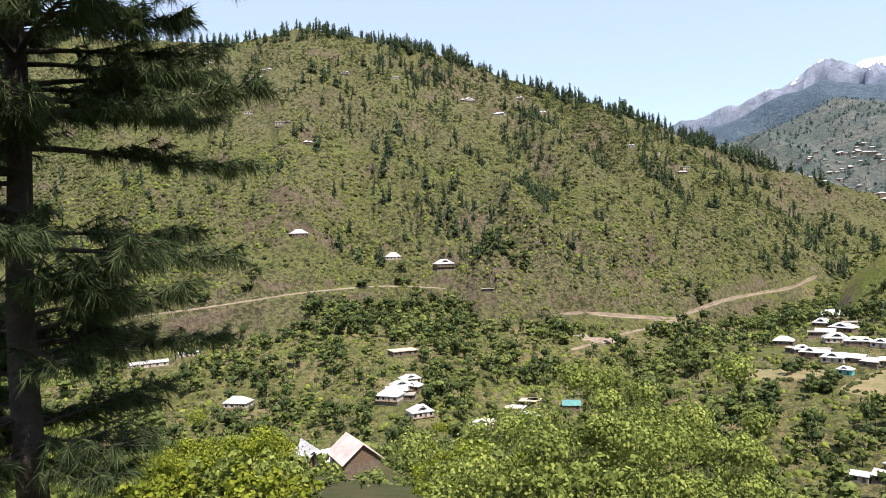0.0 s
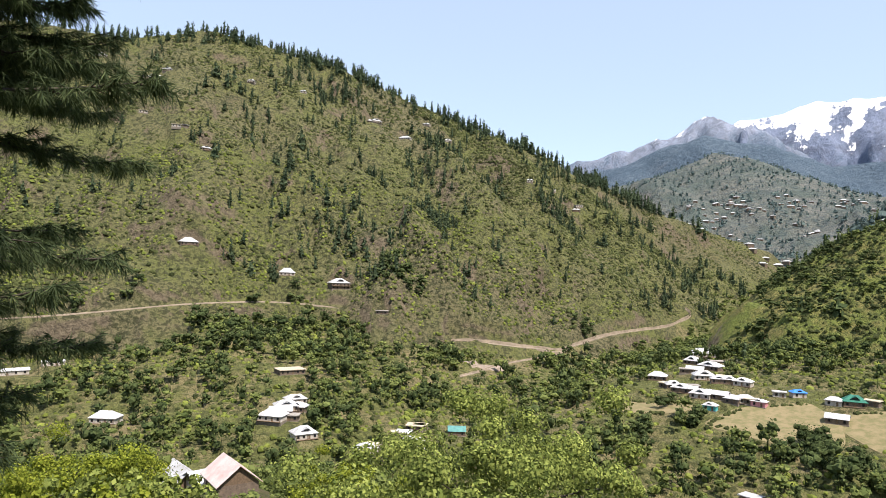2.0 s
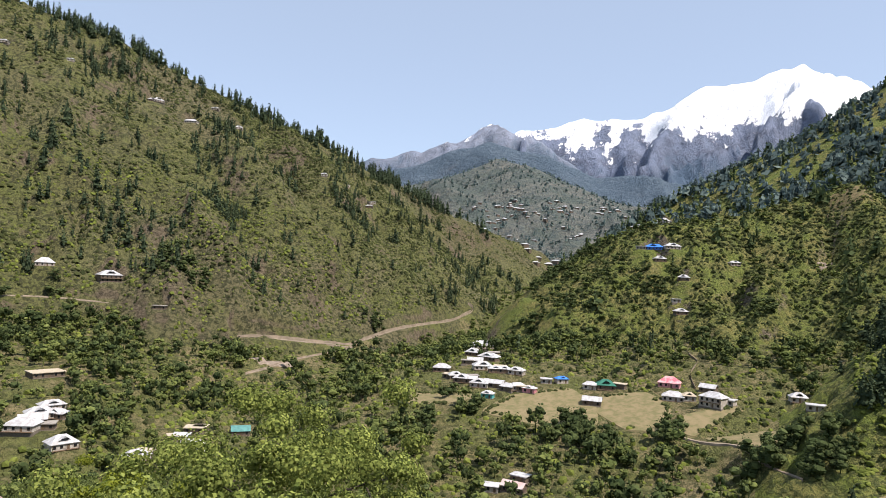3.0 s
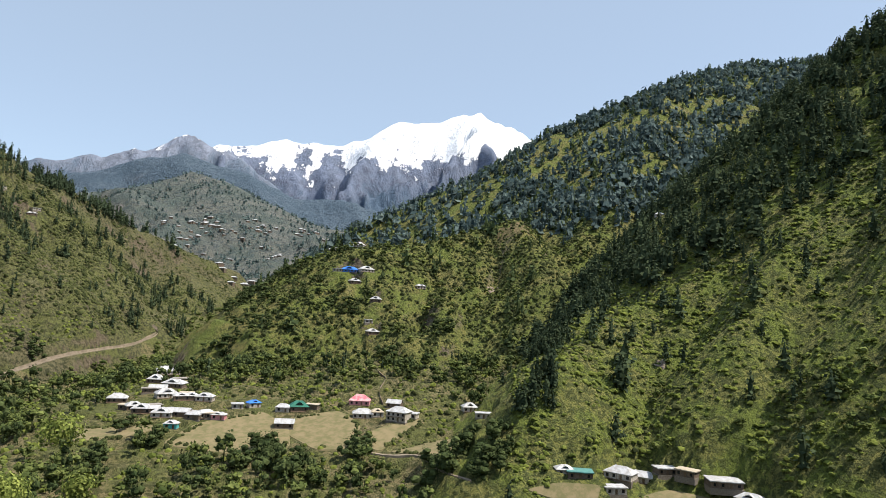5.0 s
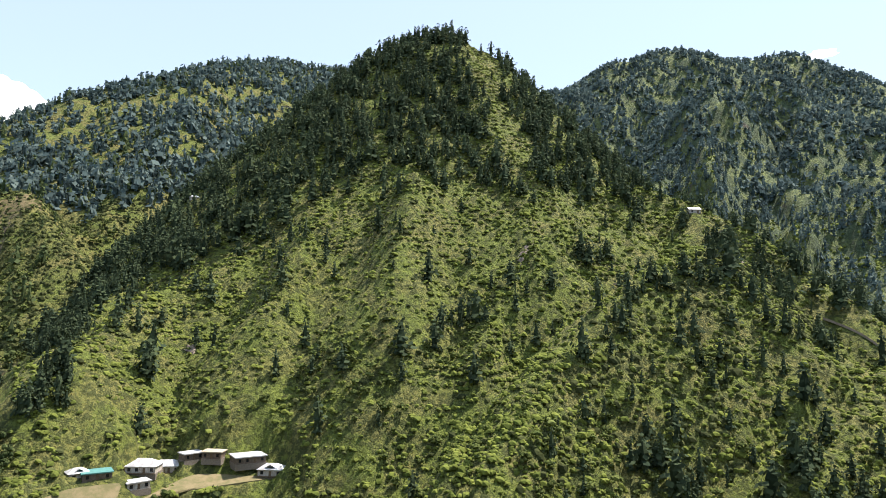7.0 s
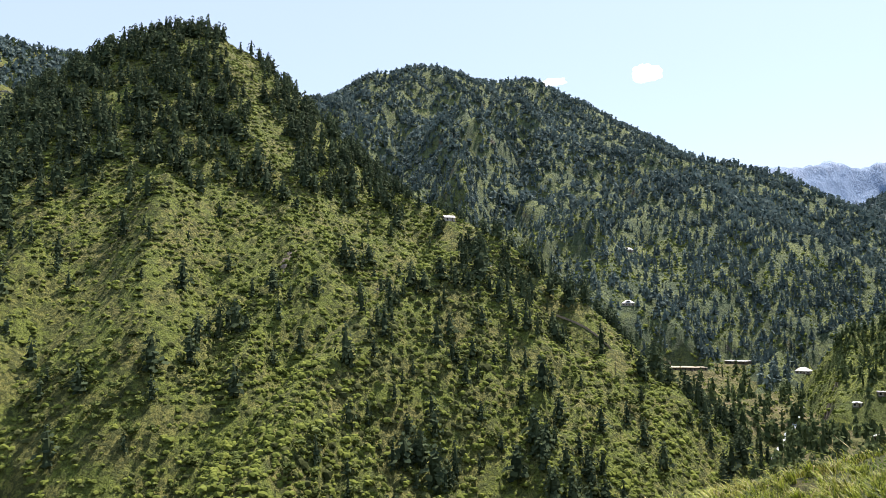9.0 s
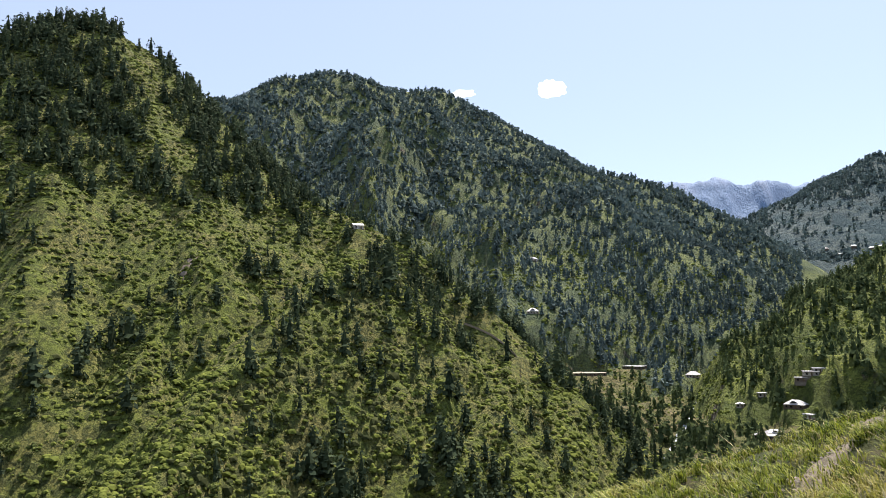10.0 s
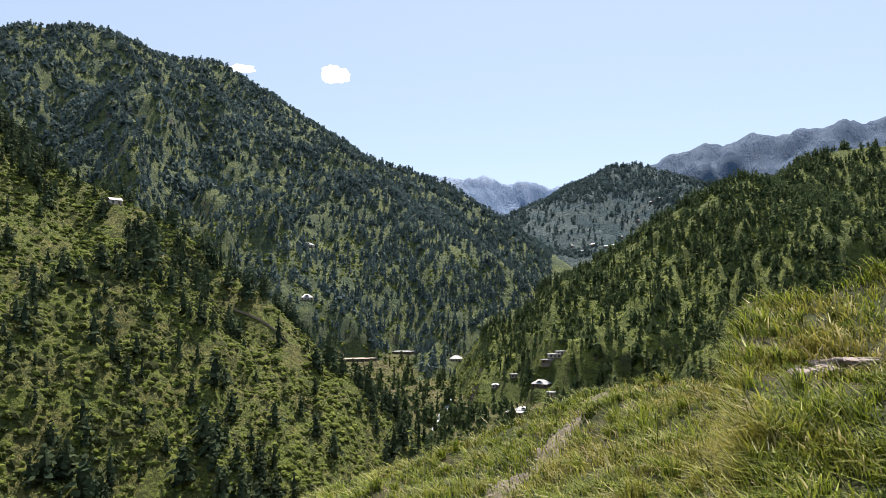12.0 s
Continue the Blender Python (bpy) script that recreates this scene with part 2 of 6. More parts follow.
crest("hill_d", 0.70, [(1499, 52, 444), (1488, -185, 502), (1473, -281, 502), (1452, -378, 567), (1422, -476, 579), (1414, -557, 568), (1431, -622, 555), (1464, -762, 601), (1423, -835, 546), (1371, -900, 476), (1294, -940, 396), (1130, -909, 340), (1063, -1030, 304), (1007, -1084, 272), (910, -1103, 186), (836, -1098, 111), (776, -1080, 33)])
crest("hill_d", 0.70, [(1055, -810, 307), (902, -713, 259), (825, -727, 204), (758, -727, 138), (659, -752, 102), (609, -793, 59), (591, -807, 14)])
crest("hill_e", 0.62, [(598, -802, 9), (450, -779, 65), (336, -737, 91), (290, -724, 119), (248, -724, 134), (250, -844, 139), (230, -973, 193), (158, -987, 198), (0, -1000, 203), (-259, -966, 194)])
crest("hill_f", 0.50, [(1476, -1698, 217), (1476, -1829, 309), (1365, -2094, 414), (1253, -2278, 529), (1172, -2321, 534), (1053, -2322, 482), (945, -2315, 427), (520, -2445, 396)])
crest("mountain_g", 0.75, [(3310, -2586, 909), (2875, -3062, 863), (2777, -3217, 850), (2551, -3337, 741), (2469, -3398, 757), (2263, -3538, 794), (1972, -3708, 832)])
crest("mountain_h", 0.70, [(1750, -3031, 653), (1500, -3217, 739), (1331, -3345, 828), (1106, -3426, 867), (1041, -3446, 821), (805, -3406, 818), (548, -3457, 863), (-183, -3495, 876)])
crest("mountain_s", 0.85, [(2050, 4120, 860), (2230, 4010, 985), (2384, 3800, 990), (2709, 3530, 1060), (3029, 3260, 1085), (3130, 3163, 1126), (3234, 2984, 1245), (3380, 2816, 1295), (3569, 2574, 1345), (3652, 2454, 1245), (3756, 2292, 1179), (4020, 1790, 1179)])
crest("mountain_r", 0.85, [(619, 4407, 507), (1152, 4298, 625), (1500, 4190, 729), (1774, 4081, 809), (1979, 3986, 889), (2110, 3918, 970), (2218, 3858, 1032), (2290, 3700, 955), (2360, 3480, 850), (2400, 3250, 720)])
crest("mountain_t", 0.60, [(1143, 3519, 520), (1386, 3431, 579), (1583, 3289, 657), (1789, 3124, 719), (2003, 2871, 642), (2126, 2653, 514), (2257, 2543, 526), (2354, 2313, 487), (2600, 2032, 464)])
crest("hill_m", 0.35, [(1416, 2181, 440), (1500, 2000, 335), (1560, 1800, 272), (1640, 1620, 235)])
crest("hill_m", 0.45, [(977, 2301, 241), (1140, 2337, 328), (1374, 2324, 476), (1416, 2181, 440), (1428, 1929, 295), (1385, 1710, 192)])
RIVER_ONE = [(2165, 2491, 376), (1573, 1943, 210), (1023, 1358, 77), (722, 1020, 17), (490, 755, -35), (380, 658, -61), (252, 566, -76), (140, 459, -80), (61, 345, -87), (0, 290, -89), (-123, 263, -100), (-286, 165, -120), (-394, -69, -146)]
RIVER_TWO = [(1545, -2572, 262), (1104, -1668, 140), (790, -1095, 19), (591, -743, -43), (428, -476, -73), (302, -299, -87), (252, -197, -92), (254, -92, -93), (245, 0, -89), (208, 120, -92), (130, 225, -95), (24, 279, -91)]
crest("hill_a", 1.00, [(-105, 694, 115), (-56, 670, 85), (-13, 649, 58), (26, 615, 25), (47, 587, -2)], 9)
crest("hill_a", 1.00, [(121, 799, 140), (150, 741, 91), (180, 713, 49), (199, 662, 7), (216, 635, -34)], 9)
crest("hill_a", 1.00, [(-98, 691, 114), (-125, 640, 84), (-136, 592, 48), (-140, 564, 17)], 9)
crest("hill_a", 1.00, [(218, 719, 41), (248, 695, -6), (252, 617, -54)], 9)
crest("hill_a", 1.00, [(-247, 639, 80), (-195, 586, 41), (-162, 558, 3), (-149, 561, -17)], 9)
crest("hill_a", 1.00, [(-11, 806, 169), (17, 736, 103), (58, 680, 59), (83, 612, 11), (99, 579, -27)], 9)
crest("hill_a", 1.00, [(193, 872, 172), (225, 829, 127), (243, 761, 72), (286, 766, 29), (296, 717, -2)], 9)
crest("hill_c", 1.15, [(331, -162, -3), (304, -127, -27), (276, -82, -50), (260, -60, -59)], 5)
crest("hill_c", 1.15, [(326, -220, -21), (281, -169, -47), (254, -138, -64)], 5)
crest("hill_c", 1.15, [(309, -239, -40), (277, -198, -59), (251, -170, -72)], 5)
crest("hill_c", 1.15, [(421, 17, 86), (361, 24, 26), (336, 20, 2), (303, 30, -34)], 5)
crest("hill_c", 1.15, [(377, -58, 38), (357, -33, 12), (317, -17, -18), (299, 10, -37)], 5)
crest("hill_c", 1.15, [(391, 82, 40), (350, 90, -1), (316, 97, -37)], 5)
crest("hill_c", 1.15, [(374, -125, 33), (345, -90, 6), (299, -55, -19), (260, -26, -45)], 5)
crest("hill_d", 0.90, [(1299, -437, 495), (993, -372, 290), (830, -342, 175)])
crest("hill_d", 0.90, [(1340, -712, 507), (995, -570, 271), (754, -464, 131), (685, -428, 71)])
crest("hill_d", 0.90, [(954, -746, 266), (832, -603, 149), (670, -458, 71), (602, -388, 21)])
crest("hill_d", 0.90, [(702, -673, 133), (615, -632, 69), (551, -580, 17)])
crest("hill_b", 0.95, [(1059, 389, 372), (864, 346, 236), (737, 335, 147), (641, 331, 74)], 6)
crest("hill_b", 0.95, [(1472, 417, 534), (963, 295, 261)], 6)
crest("hill_b", 0.95, [(686, 440, 117), (542, 384, 61), (489, 374, 17), (427, 342, -17)], 6)

# relief of each hill: (rib height, rib width, roughness height)
RELIEF = {"hill_a": (22, 120, 7), "hill_b": (24, 110, 6), "hill_c": (11, 70, 4), "hill_d": (60, 170, 10), "hill_e": (42, 120, 6),
          "hill_f": (90, 330, 14), "hill_m": (80, 330, 12), "mountain_t": (220, 520, 30), "mountain_s": (330, 480, 60), "mountain_r": (200, 420, 60),
          "mountain_g": (300, 420, 110), "mountain_h": (260, 420, 110)}
SLOPE_BEARING = [-180, -170, -164, -160.9, -159.7, -158.9, -154, -149.5, -145, -139, -130, -122, -114, -100, -60, -20, 5, 30, 60, 90, 130, 180]
SLOPE_FALL = [0.195, 0.186, 0.184, 0.178, 0.13, 0.035, 0.008, -0.012, -0.045, -0.078, -0.13, -0.17, -0.32, -0.50, -0.50, -0.40, -0.325, -0.32, -0.22, 0.05, 0.25, 0.20]


def to_line(x, y, nodes):
    """Distance to a line of nodes, and the line's height at the nearest place."""
    best, height = np.full(x.shape, 1e9), np.zeros(x.shape)
    for (ax, ay, az), (bx, by, bz) in zip(nodes, nodes[1:]):
        dx, dy = bx - ax, by - ay
        s = np.clip(((x - ax) * dx + (y - ay) * dy) / (dx * dx + dy * dy), 0, 1)
        d = np.hypot(x - ax - s * dx, y - ay - s * dy)
        near = d < best
        best = np.where(near, d, best)
        height = np.where(near, az + s * (bz - az), height)
    return best, height


def ridge_height(x, y, nodes, steepness):
    """Highest of the slopes that fall from each piece of a crest."""
    out = np.full(x.shape, -1e4)
    for (ax, ay, az), (bx, by, bz) in zip(nodes, nodes[1:]):
        dx, dy = bx - ax, by - ay
        s = np.clip(((x - ax) * dx + (y - ay) * dy) / (dx * dx + dy * dy), 0, 1)
        d = np.hypot(x - ax - s * dx, y - ay - s * dy)
        out = np.maximum(out, az + s * (bz - az) - steepness * (np.sqrt(d * d + 36) - 6))
    return out


def soft_max(a, b, width):
    h = np.clip(0.5 + 0.5 * (a - b) / width, 0, 1)
    return b + (a - b) * h + width * h * (1 - h) * 0.5


def near_slope(x, y):
    """The slope that the viewer stands on."""
    r = np.hypot(x, y)
    bearing = np.degrees(np.arctan2(-x, y))
    fall = np.interp(bearing, SLOPE_BEARING, SLOPE_FALL)
    edge = np.interp(bearing, [-180, -160, -157, -150, -120, -112, 0], [11, 9, 12, 14, 14, 300, 400])
    z = -1.65 + fall * np.minimum(r, edge) - 0.85 * np.maximum(r - edge, 0) * np.clip((-104 - bearing) / 12, 0, 1) * np.clip((bearing + 181) / 7, 0, 1)
    return z + np.clip((r - 1) / 9, 0, 1) * (fbm(x, y, 5, 4, 40) * 0.15 + fbm(x, y, 1.1, 3, 41) * 0.12) - 0.16 * np.exp(-((x - 1.36) ** 2 + (y + 6.25) ** 2) / 0.16) + np.clip((r - 30) / 60, 0, 1) * fbm(x, y, 30, 4, 42) * 2


def valley(x, y):
    d1, z1 = to_line(x, y, RIVER_ONE)
    d2, z2 = to_line(x, y, RIVER_TWO)
    g1 = z1 + 62 * np.tanh(np.maximum(d1 - 6, 0) * 0.20 / 62) + 0.02 * d1
    g2 = z2 + 62 * np.tanh(np.maximum(d2 - 5, 0) * 0.24 / 62) + 0.02 * d2
    g = -soft_max(-g1, -g2, 14)
    rough = np.clip(np.minimum(d1, d2) / 60, 0, 1)
    return g + fbm(x, y, 70, 5, 3) * 4.0 * rough


# ---------------------------------------------------------------- plan of the villages: x, y, width, build, wall, roof
HAMLET = [(-188, 424, 22.0, "long", "white", "white"), (-168, 437, 12.0, "long", "white", "white"), (-112, 358, 12.9, "hip", "white", "white"), (-21, 374, 11.0, "hip", "white", "white"),
    (-25, 362, 11.9, "hip", "white", "white"), (-30, 347, 12.6, "hip", "white", "white"), (-14, 329, 10.9, "hip", "white", "white"), (15, 323, 10.2, "hip", "white", "white"),
    (43, 357, 8.7, "flat", "brown", "pale"), (33, 345, 7.2, "flat", "brown", "pale"), (39, 337, 11.8, "hip", "white", "white"), (43, 323, 7.4, "flat", "white", "white"),
    (66, 361, 8.9, "gable", "brown", "teal"), (-27, 412, 15.5, "flat", "brown", "pale"), (-27, 355, 11.1, "gable", "brown", "white"), (-22, 350, 9.1, "flat", "brown", "grey"),
    (-18, 362, 8.1, "hip", "brown", "white"), (19, 327, 6.9, "flat", "brown", "pale"), (36, 344, 7.2, "gable", "brown", "white"), (46, 358, 6.3, "flat", "brown", "pale")]
ROADSIDE = [(-43, 575, 12.7, "hip", "white", "white"), (0, 572, 15.5, "hip", "brown", "white"), (35, 537, 9.1, "flat", "brown", "grey"), (-119, 556, 13.4, "hip", "brown", "white")]
HIGH = [(77, 844, 14.6, "hip", "white", "white"), (111, 907, 9.5, "hip", "white", "white"), (40, 868, 12.0, "hip", "white", "white"), (-227, 808, 11.7, "hip", "white", "white"),
    (-294, 859, 12.7, "hip", "white", "white"), (-52, 845, 7.4, "hip", "white", "white"), (-115, 848, 9.0, "hip", "white", "white"), (310, 850, 9.2, "flat", "white", "white"),
    (227, 794, 7.0, "hip", "white", "white"), (-168, 711, 8.8, "flat", "white", "pale"), (34, 869, 10.5, "hip", "brown", "white"),
    (-205, 817, 11.0, "hip", "white", "white"), (-164, 717, 10.5, "flat", "brown", "white"), (-137, 699, 9.5, "hip", "brown", "white"), (-210, 745, 9.0, "flat", "white", "pale"),
    (-218, 815, 12.0, "hip", "brown", "white"), (273, 851, 9.0, "flat", "white", "white"), (304, 843, 9.5, "hip", "brown", "white"), (137, 883, 9.0, "hip", "white", "white")]
BIGHOUSE = [(-26, 124, 8.5, "end", "white", "white"), (-16, 113, 8.0, "end", "brown", "pink"), (-21, 121, 6.5, "gable", "white", "white")]
VILLAGE = [(275, 476, 16.8, "hip", "white", "white"), (240, 405, 13.6, "hip", "brown", "white"), (200, 398, 10.6, "hip", "brown", "white"), (218, 376, 11.9, "hip", "white", "white"),
    (222, 356, 7.8, "hip", "brown", "white"), (226, 348, 9.2, "hip", "white", "white"), (204, 346, 6.9, "hip", "white", "white"), (193, 356, 9.7, "hip", "brown", "white"),
    (198, 344, 10.2, "hip", "white", "white"), (195, 329, 6.6, "hip", "teal", "white"), (215, 330, 8.7, "hip", "white", "white"), (219, 323, 7.3, "hip", "pink", "white"),
    (236, 331, 6.2, "flat", "white", "white"), (244, 327, 7.0, "hip", "white", "blue"), (200, 358, 8.4, "flat", "brown", "grey"), (225, 366, 7.3, "flat", "brown", "pale"),
    (219, 398, 7.7, "flat", "brown", "grey"), (252, 449, 10.5, "hip", "brown", "white"), (256, 425, 9.3, "flat", "brown", "grey"), (196, 371, 8.6, "hip", "brown", "white"),
    (197, 353, 7.6, "gable", "brown", "white"), (217, 358, 8.6, "hip", "brown", "white"), (212, 334, 7.4, "flat", "brown", "grey"), (207, 339, 8.1, "gable", "brown", "white"),
    (209, 331, 7.4, "hip", "brown", "white"), (225, 398, 10.1, "gable", "white", "white"), (194, 375, 7.2, "flat", "brown", "pale"), (217, 327, 6.7, "flat", "brown", "pale")]
FIELDSIDE = [(251, 309, 7.5, "hip", "white", "white"), (239, 292, 9.7, "gable", "brown", "white"), (259, 305, 10.2, "hip", "brown", "green"), (290, 287, 11.5, "hip", "pink", "red"),
    (278, 272, 11.3, "hip", "white", "white"), (283, 266, 6.6, "hip", "white", "pale"), (285, 251, 11.7, "two", "white", "white"), (292, 249, 8.5, "flat", "white", "white"),
    (301, 269, 8.3, "gable", "brown", "white"), (265, 300, 6.8, "flat", "brown", "pale"), (157, 240, 9.5, "gable", "brown", "pink"), (150, 246, 5.5, "gable", "white", "white"), (164, 246, 7.0, "flat", "brown", "white")]
SPUR = [(644, 706, 14.6, "hip", "brown", "white"), (664, 678, 17.7, "hip", "white", "white"), (435, 454, 14.9, "hip", "blue", "blue"), (443, 441, 12.7, "hip", "white", "white"),
    (426, 461, 8.5, "flat", "white", "white"), (428, 440, 9.3, "hip", "brown", "white"), (423, 407, 8.9, "hip", "brown", "white"), (471, 398, 8.3, "hip", "white", "white"),
    (401, 393, 6.6, "flat", "white", "white"), (396, 383, 9.3, "hip", "brown", "white"), (325, 232, 8.2, "hip", "white", "white"), (300, 205, 8.0, "flat", "white", "white")]
FLATS = [(257, 134, 7.0, "hip", "white", "white"), (259, 128, 10.0, "flat", "brown", "teal"), (275, 117, 11.6, "hip", "white", "white"), (264, 115, 8.5, "flat", "white", "white"),
    (288, 113, 11.2, "hip", "white", "white"), (290, 104, 8.0, "flat", "brown", "white"), (290, 80, 12.5, "flat", "brown", "white"), (288, 69, 10.2, "hip", "white", "white"),
    (289, 94, 7.9, "flat", "brown", "pale")]
UPPER = [(525, 197, 6.7, "hip", "white", "white"), (698, 286, 9.0, "hip", "white", "white"), (687, 288, 7.6, "flat", "white", "pale"), (1098, 268, 13.9, "flat", "white", "white"),
    (1138, 259, 16.4, "flat", "white", "white"), (1334, 284, 14.4, "flat", "white", "white")]
GORGE = [(457, -172, 7.5, "gable", "white", "white"), (587, -417, 12.1, "hip", "white", "white"), (706, -505, 11.0, "hip", "white", "white"), (765, -402, 8.8, "hip", "white", "white"),
    (528, -500, 20.9, "flat", "brown", "white"), (526, -429, 22.0, "flat", "brown", "pale"), (522, -443, 17.4, "flat", "brown", "pale"), (474, -524, 12.0, "hip", "white", "white")]
BANKSIDE = [(284, -431, 7.8, "flat", "white", "white"), (286, -425, 8.7, "flat", "white", "white"), (290, -420, 6.9, "flat", "brown", "white"), (287, -409, 11.9, "hip", "brown", "white"),
    (274, -402, 5.0, "flat", "white", "white"), (284, -381, 8.9, "hip", "brown", "white"), (284, -373, 11.2, "flat", "brown", "white"), (329, -408, 5.0, "hip", "white", "white"),
    (318, -417, 5.0, "flat", "white", "white")]

VILLAGES = [HAMLET, ROADSIDE, HIGH, BIGHOUSE, VILLAGE, FIELDSIDE, SPUR, FLATS, UPPER, GORGE, BANKSIDE]

# roads and footpaths, and the corners of the ploughed fields
HILL_ROAD = [(-238, 495), (-200, 478), (-171, 485), (-138, 494), (-96, 518), (-52, 551), (1, 556)]
VALLEY_ROAD = [(91, 534), (131, 548), (174, 558), (206, 575), (243, 599), (293, 629), (328, 650), (374, 697), (392, 704), (399, 708), (390, 714)]
LOWER_ROAD = [(86, 465), (104, 482), (128, 514), (158, 537), (198, 568)]
SPUR_PATH = [(388, 381), (378, 371), (348, 329), (338, 309), (315, 297), (303, 280)]
FIELD_PATH = [(246, 243), (247, 226), (253, 210), (240, 183), (235, 165)]
HILL_PATH = [(367, -208), (359, -215), (350, -223), (340, -233), (305, -207)]
RIDGE_PATH = [(391, -100), (398, -120), (397, -141), (435, -168), (435, -183)]

FIELDS = [
    [(159, 371), (177, 348), (189, 337), (189, 331), (169, 332), (155, 345)],
    [(184, 313), (209, 323), (241, 316), (238, 291), (224, 272), (202, 282)],
    [(236, 285), (252, 297), (271, 285), (267, 265), (247, 246), (234, 260)],
    [(251, 242), (265, 251), (290, 245), (292, 239), (263, 236), (254, 234)],
    [(255, 228), (271, 226), (287, 217), (246, 178), (252, 200)],
    [(252, 114), (283, 100), (285, 70), (282, 74), (265, 107)],
    [(240, 140), (249, 132), (258, 119), (251, 118), (243, 132)],
]


NAMES = ["ground", "slope"] + list(CRESTS)
TERRACED = {"ground": 0.85, "hill_a": 0.4, "hill_b": 0.8, "hill_c": 0.35, "hill_m": 0.0}


PADS, LEVELLED, BENCHES = [], [], []


def within(x, y, corners):
    """True inside the outline."""
    inside = np.zeros(x.shape, bool)
    for (ax, ay), (bx, by) in zip(corners, corners[1:] + corners[:1]):
        crosses = (ay > y) != (by > y)
        inside ^= crosses & (x < (bx - ax) * (y - ay) / ((by - ay) or 1e-9) + ax)
    return inside


def land_full(x, y):
    """Height of the land, the number of the form it belongs to, and how much of a terrace wall it is."""
    x, y = np.asarray(x, float), np.asarray(y, float)
    forms = [valley(x, y), np.where(np.hypot(x, y) < 700, near_slope(x, y), -500.0)]
    for hill in CRESTS:
        z = np.full(x.shape, -900.0)
        for steep, nodes in CRESTS[hill]:
            top = max(n[2] for n in nodes)
            reach = min((top + 160) / steep, 110 if steep > 0.86 and len(CRESTS[hill]) > 5 and top < 560 and (steep, nodes) != CRESTS[hill][0] else 1e9)
            xs, ys = [n[0] for n in nodes], [n[1] for n in nodes]
            m = (x > min(xs) - reach) & (x < max(xs) + reach) & (y > min(ys) - reach) & (y < max(ys) + reach)
            if m.any():
                z[m] = soft_max(z[m], ridge_height(x[m], y[m], nodes, steep), 9 if top < 700 else 40)
        m = z > -300
        if not m.any():
            forms.append(z)
            continue
        high, wide, rough = RELIEF[hill]
        xm, ym = x[m], y[m]
        mean = np.mean([math.hypot(n[0], n[1]) for n in CRESTS[hill][0][1]])
        across, down = np.arctan2(xm, ym) * mean, np.hypot(xm, ym)            # gullies run down the fall line
        wx = across + fbm(xm, ym, wide * 1.1, 3, 11) * wide * 0.45
        wy = down * 0.32 + fbm(xm, ym, wide * 1.1, 3, 12) * wide * 0.3
        top = to_line(xm, ym, CRESTS[hill][0][1])[1]
        low = np.clip((top - z[m]) / (1.3 * high), 0.12, 1)
        z[m] += high * low * (ribbed(wx, wy, wide, 4, 21) - 0.58) + rough * fbm(xm, ym, wide * 0.35, 4, 31) * (0.4 + 0.6 * low)
        forms.append(z)
    z, form = forms[0], np.zeros(x.shape, int)
    for i, f in enumerate(forms[1:], 1):
        form = np.where(f > z, i, form)
        z = soft_max(f, z, 3.0 if i == 1 else 8.0)
    # hand-cut terraces on the gentler parts
    wide = 0.5 + 0.5 * fbm(x, y, 260, 2, 51)
    share = np.array([TERRACED.get(n, 0.0) for n in NAMES])[form] * np.clip((wide - 0.25) * 3, 0, 1) * (z < 120) * (np.hypot(x, y) > 90)
    rise = 3.4
    k = z / rise + 0.35 * fbm(x, y, 45, 2, 52)
    step = np.floor(k) + np.clip((k - np.floor(k) - 0.82) / 0.18, 0, 1)
    z = z + share * (step - k) * rise
    wall = share * (k - np.floor(k) > 0.74)
    for line, half in BENCHES:                                       # roads cut level into the slope
        xs, ys = [n[0] for n in line], [n[1] for n in line]
        near = (x > min(xs) - 12) & (x < max(xs) + 12) & (y > min(ys) - 12) & (y < max(ys) + 12)
        if near.any():
            d, level = to_line(x[near], y[near], line)
            z[near] += (level - z[near]) * np.clip((half + 4.5 - d) / 4.5, 0, 1)
    for px, py, half, level in PADS:                                 # ground cut level for each house
        m = (np.abs(x - px) < half * 2.2) & (np.abs(y - py) < half * 2.2)
        if m.any():
            w = np.clip((half * 1.9 - np.hypot(x[m] - px, y[m] - py)) / (half * 0.7), 0, 1)
            z[m] += (level - z[m]) * w
    for corners, (mx, my), (gx, gy, g0) in LEVELLED:                  # and for each field
        near = (np.abs(x - mx) < 45) & (np.abs(y - my) < 45)
        if near.any():
            xm, ym = x[near], y[near]
            d = to_line(xm, ym, [(px, py, 0) for px, py in corners + corners[:1]])[0]
            w = np.where(within(xm, ym, corners), 1.0, np.clip(1 - (d - 3.0) / 3.0, 0, 1))
            z[near] += ((xm - mx) * gx + (ym - my) * gy + g0 - z[near]) * w
            wall = np.where(near, 0.0, wall)
    return z, form, wall


def land_at(x, y):
    return land_full(x, y)[:2]


def along(nodes, step):
    """Even steps along a line of nodes, its corners rounded."""
    pts = []
    for (ax, ay), (bx, by) in zip(nodes, nodes[1:]):
        n = max(2, int(math.hypot(bx - ax, by - ay) / step))
        pts += [(ax + (bx - ax) * i / n, ay + (by - ay) * i / n) for i in range(n)]
    p = np.array(pts + [nodes[-1]], float)
    for _ in range(6):
        p[1:-1] = (p[:-2] + 2 * p[1:-1] + p[2:]) / 4
    return p


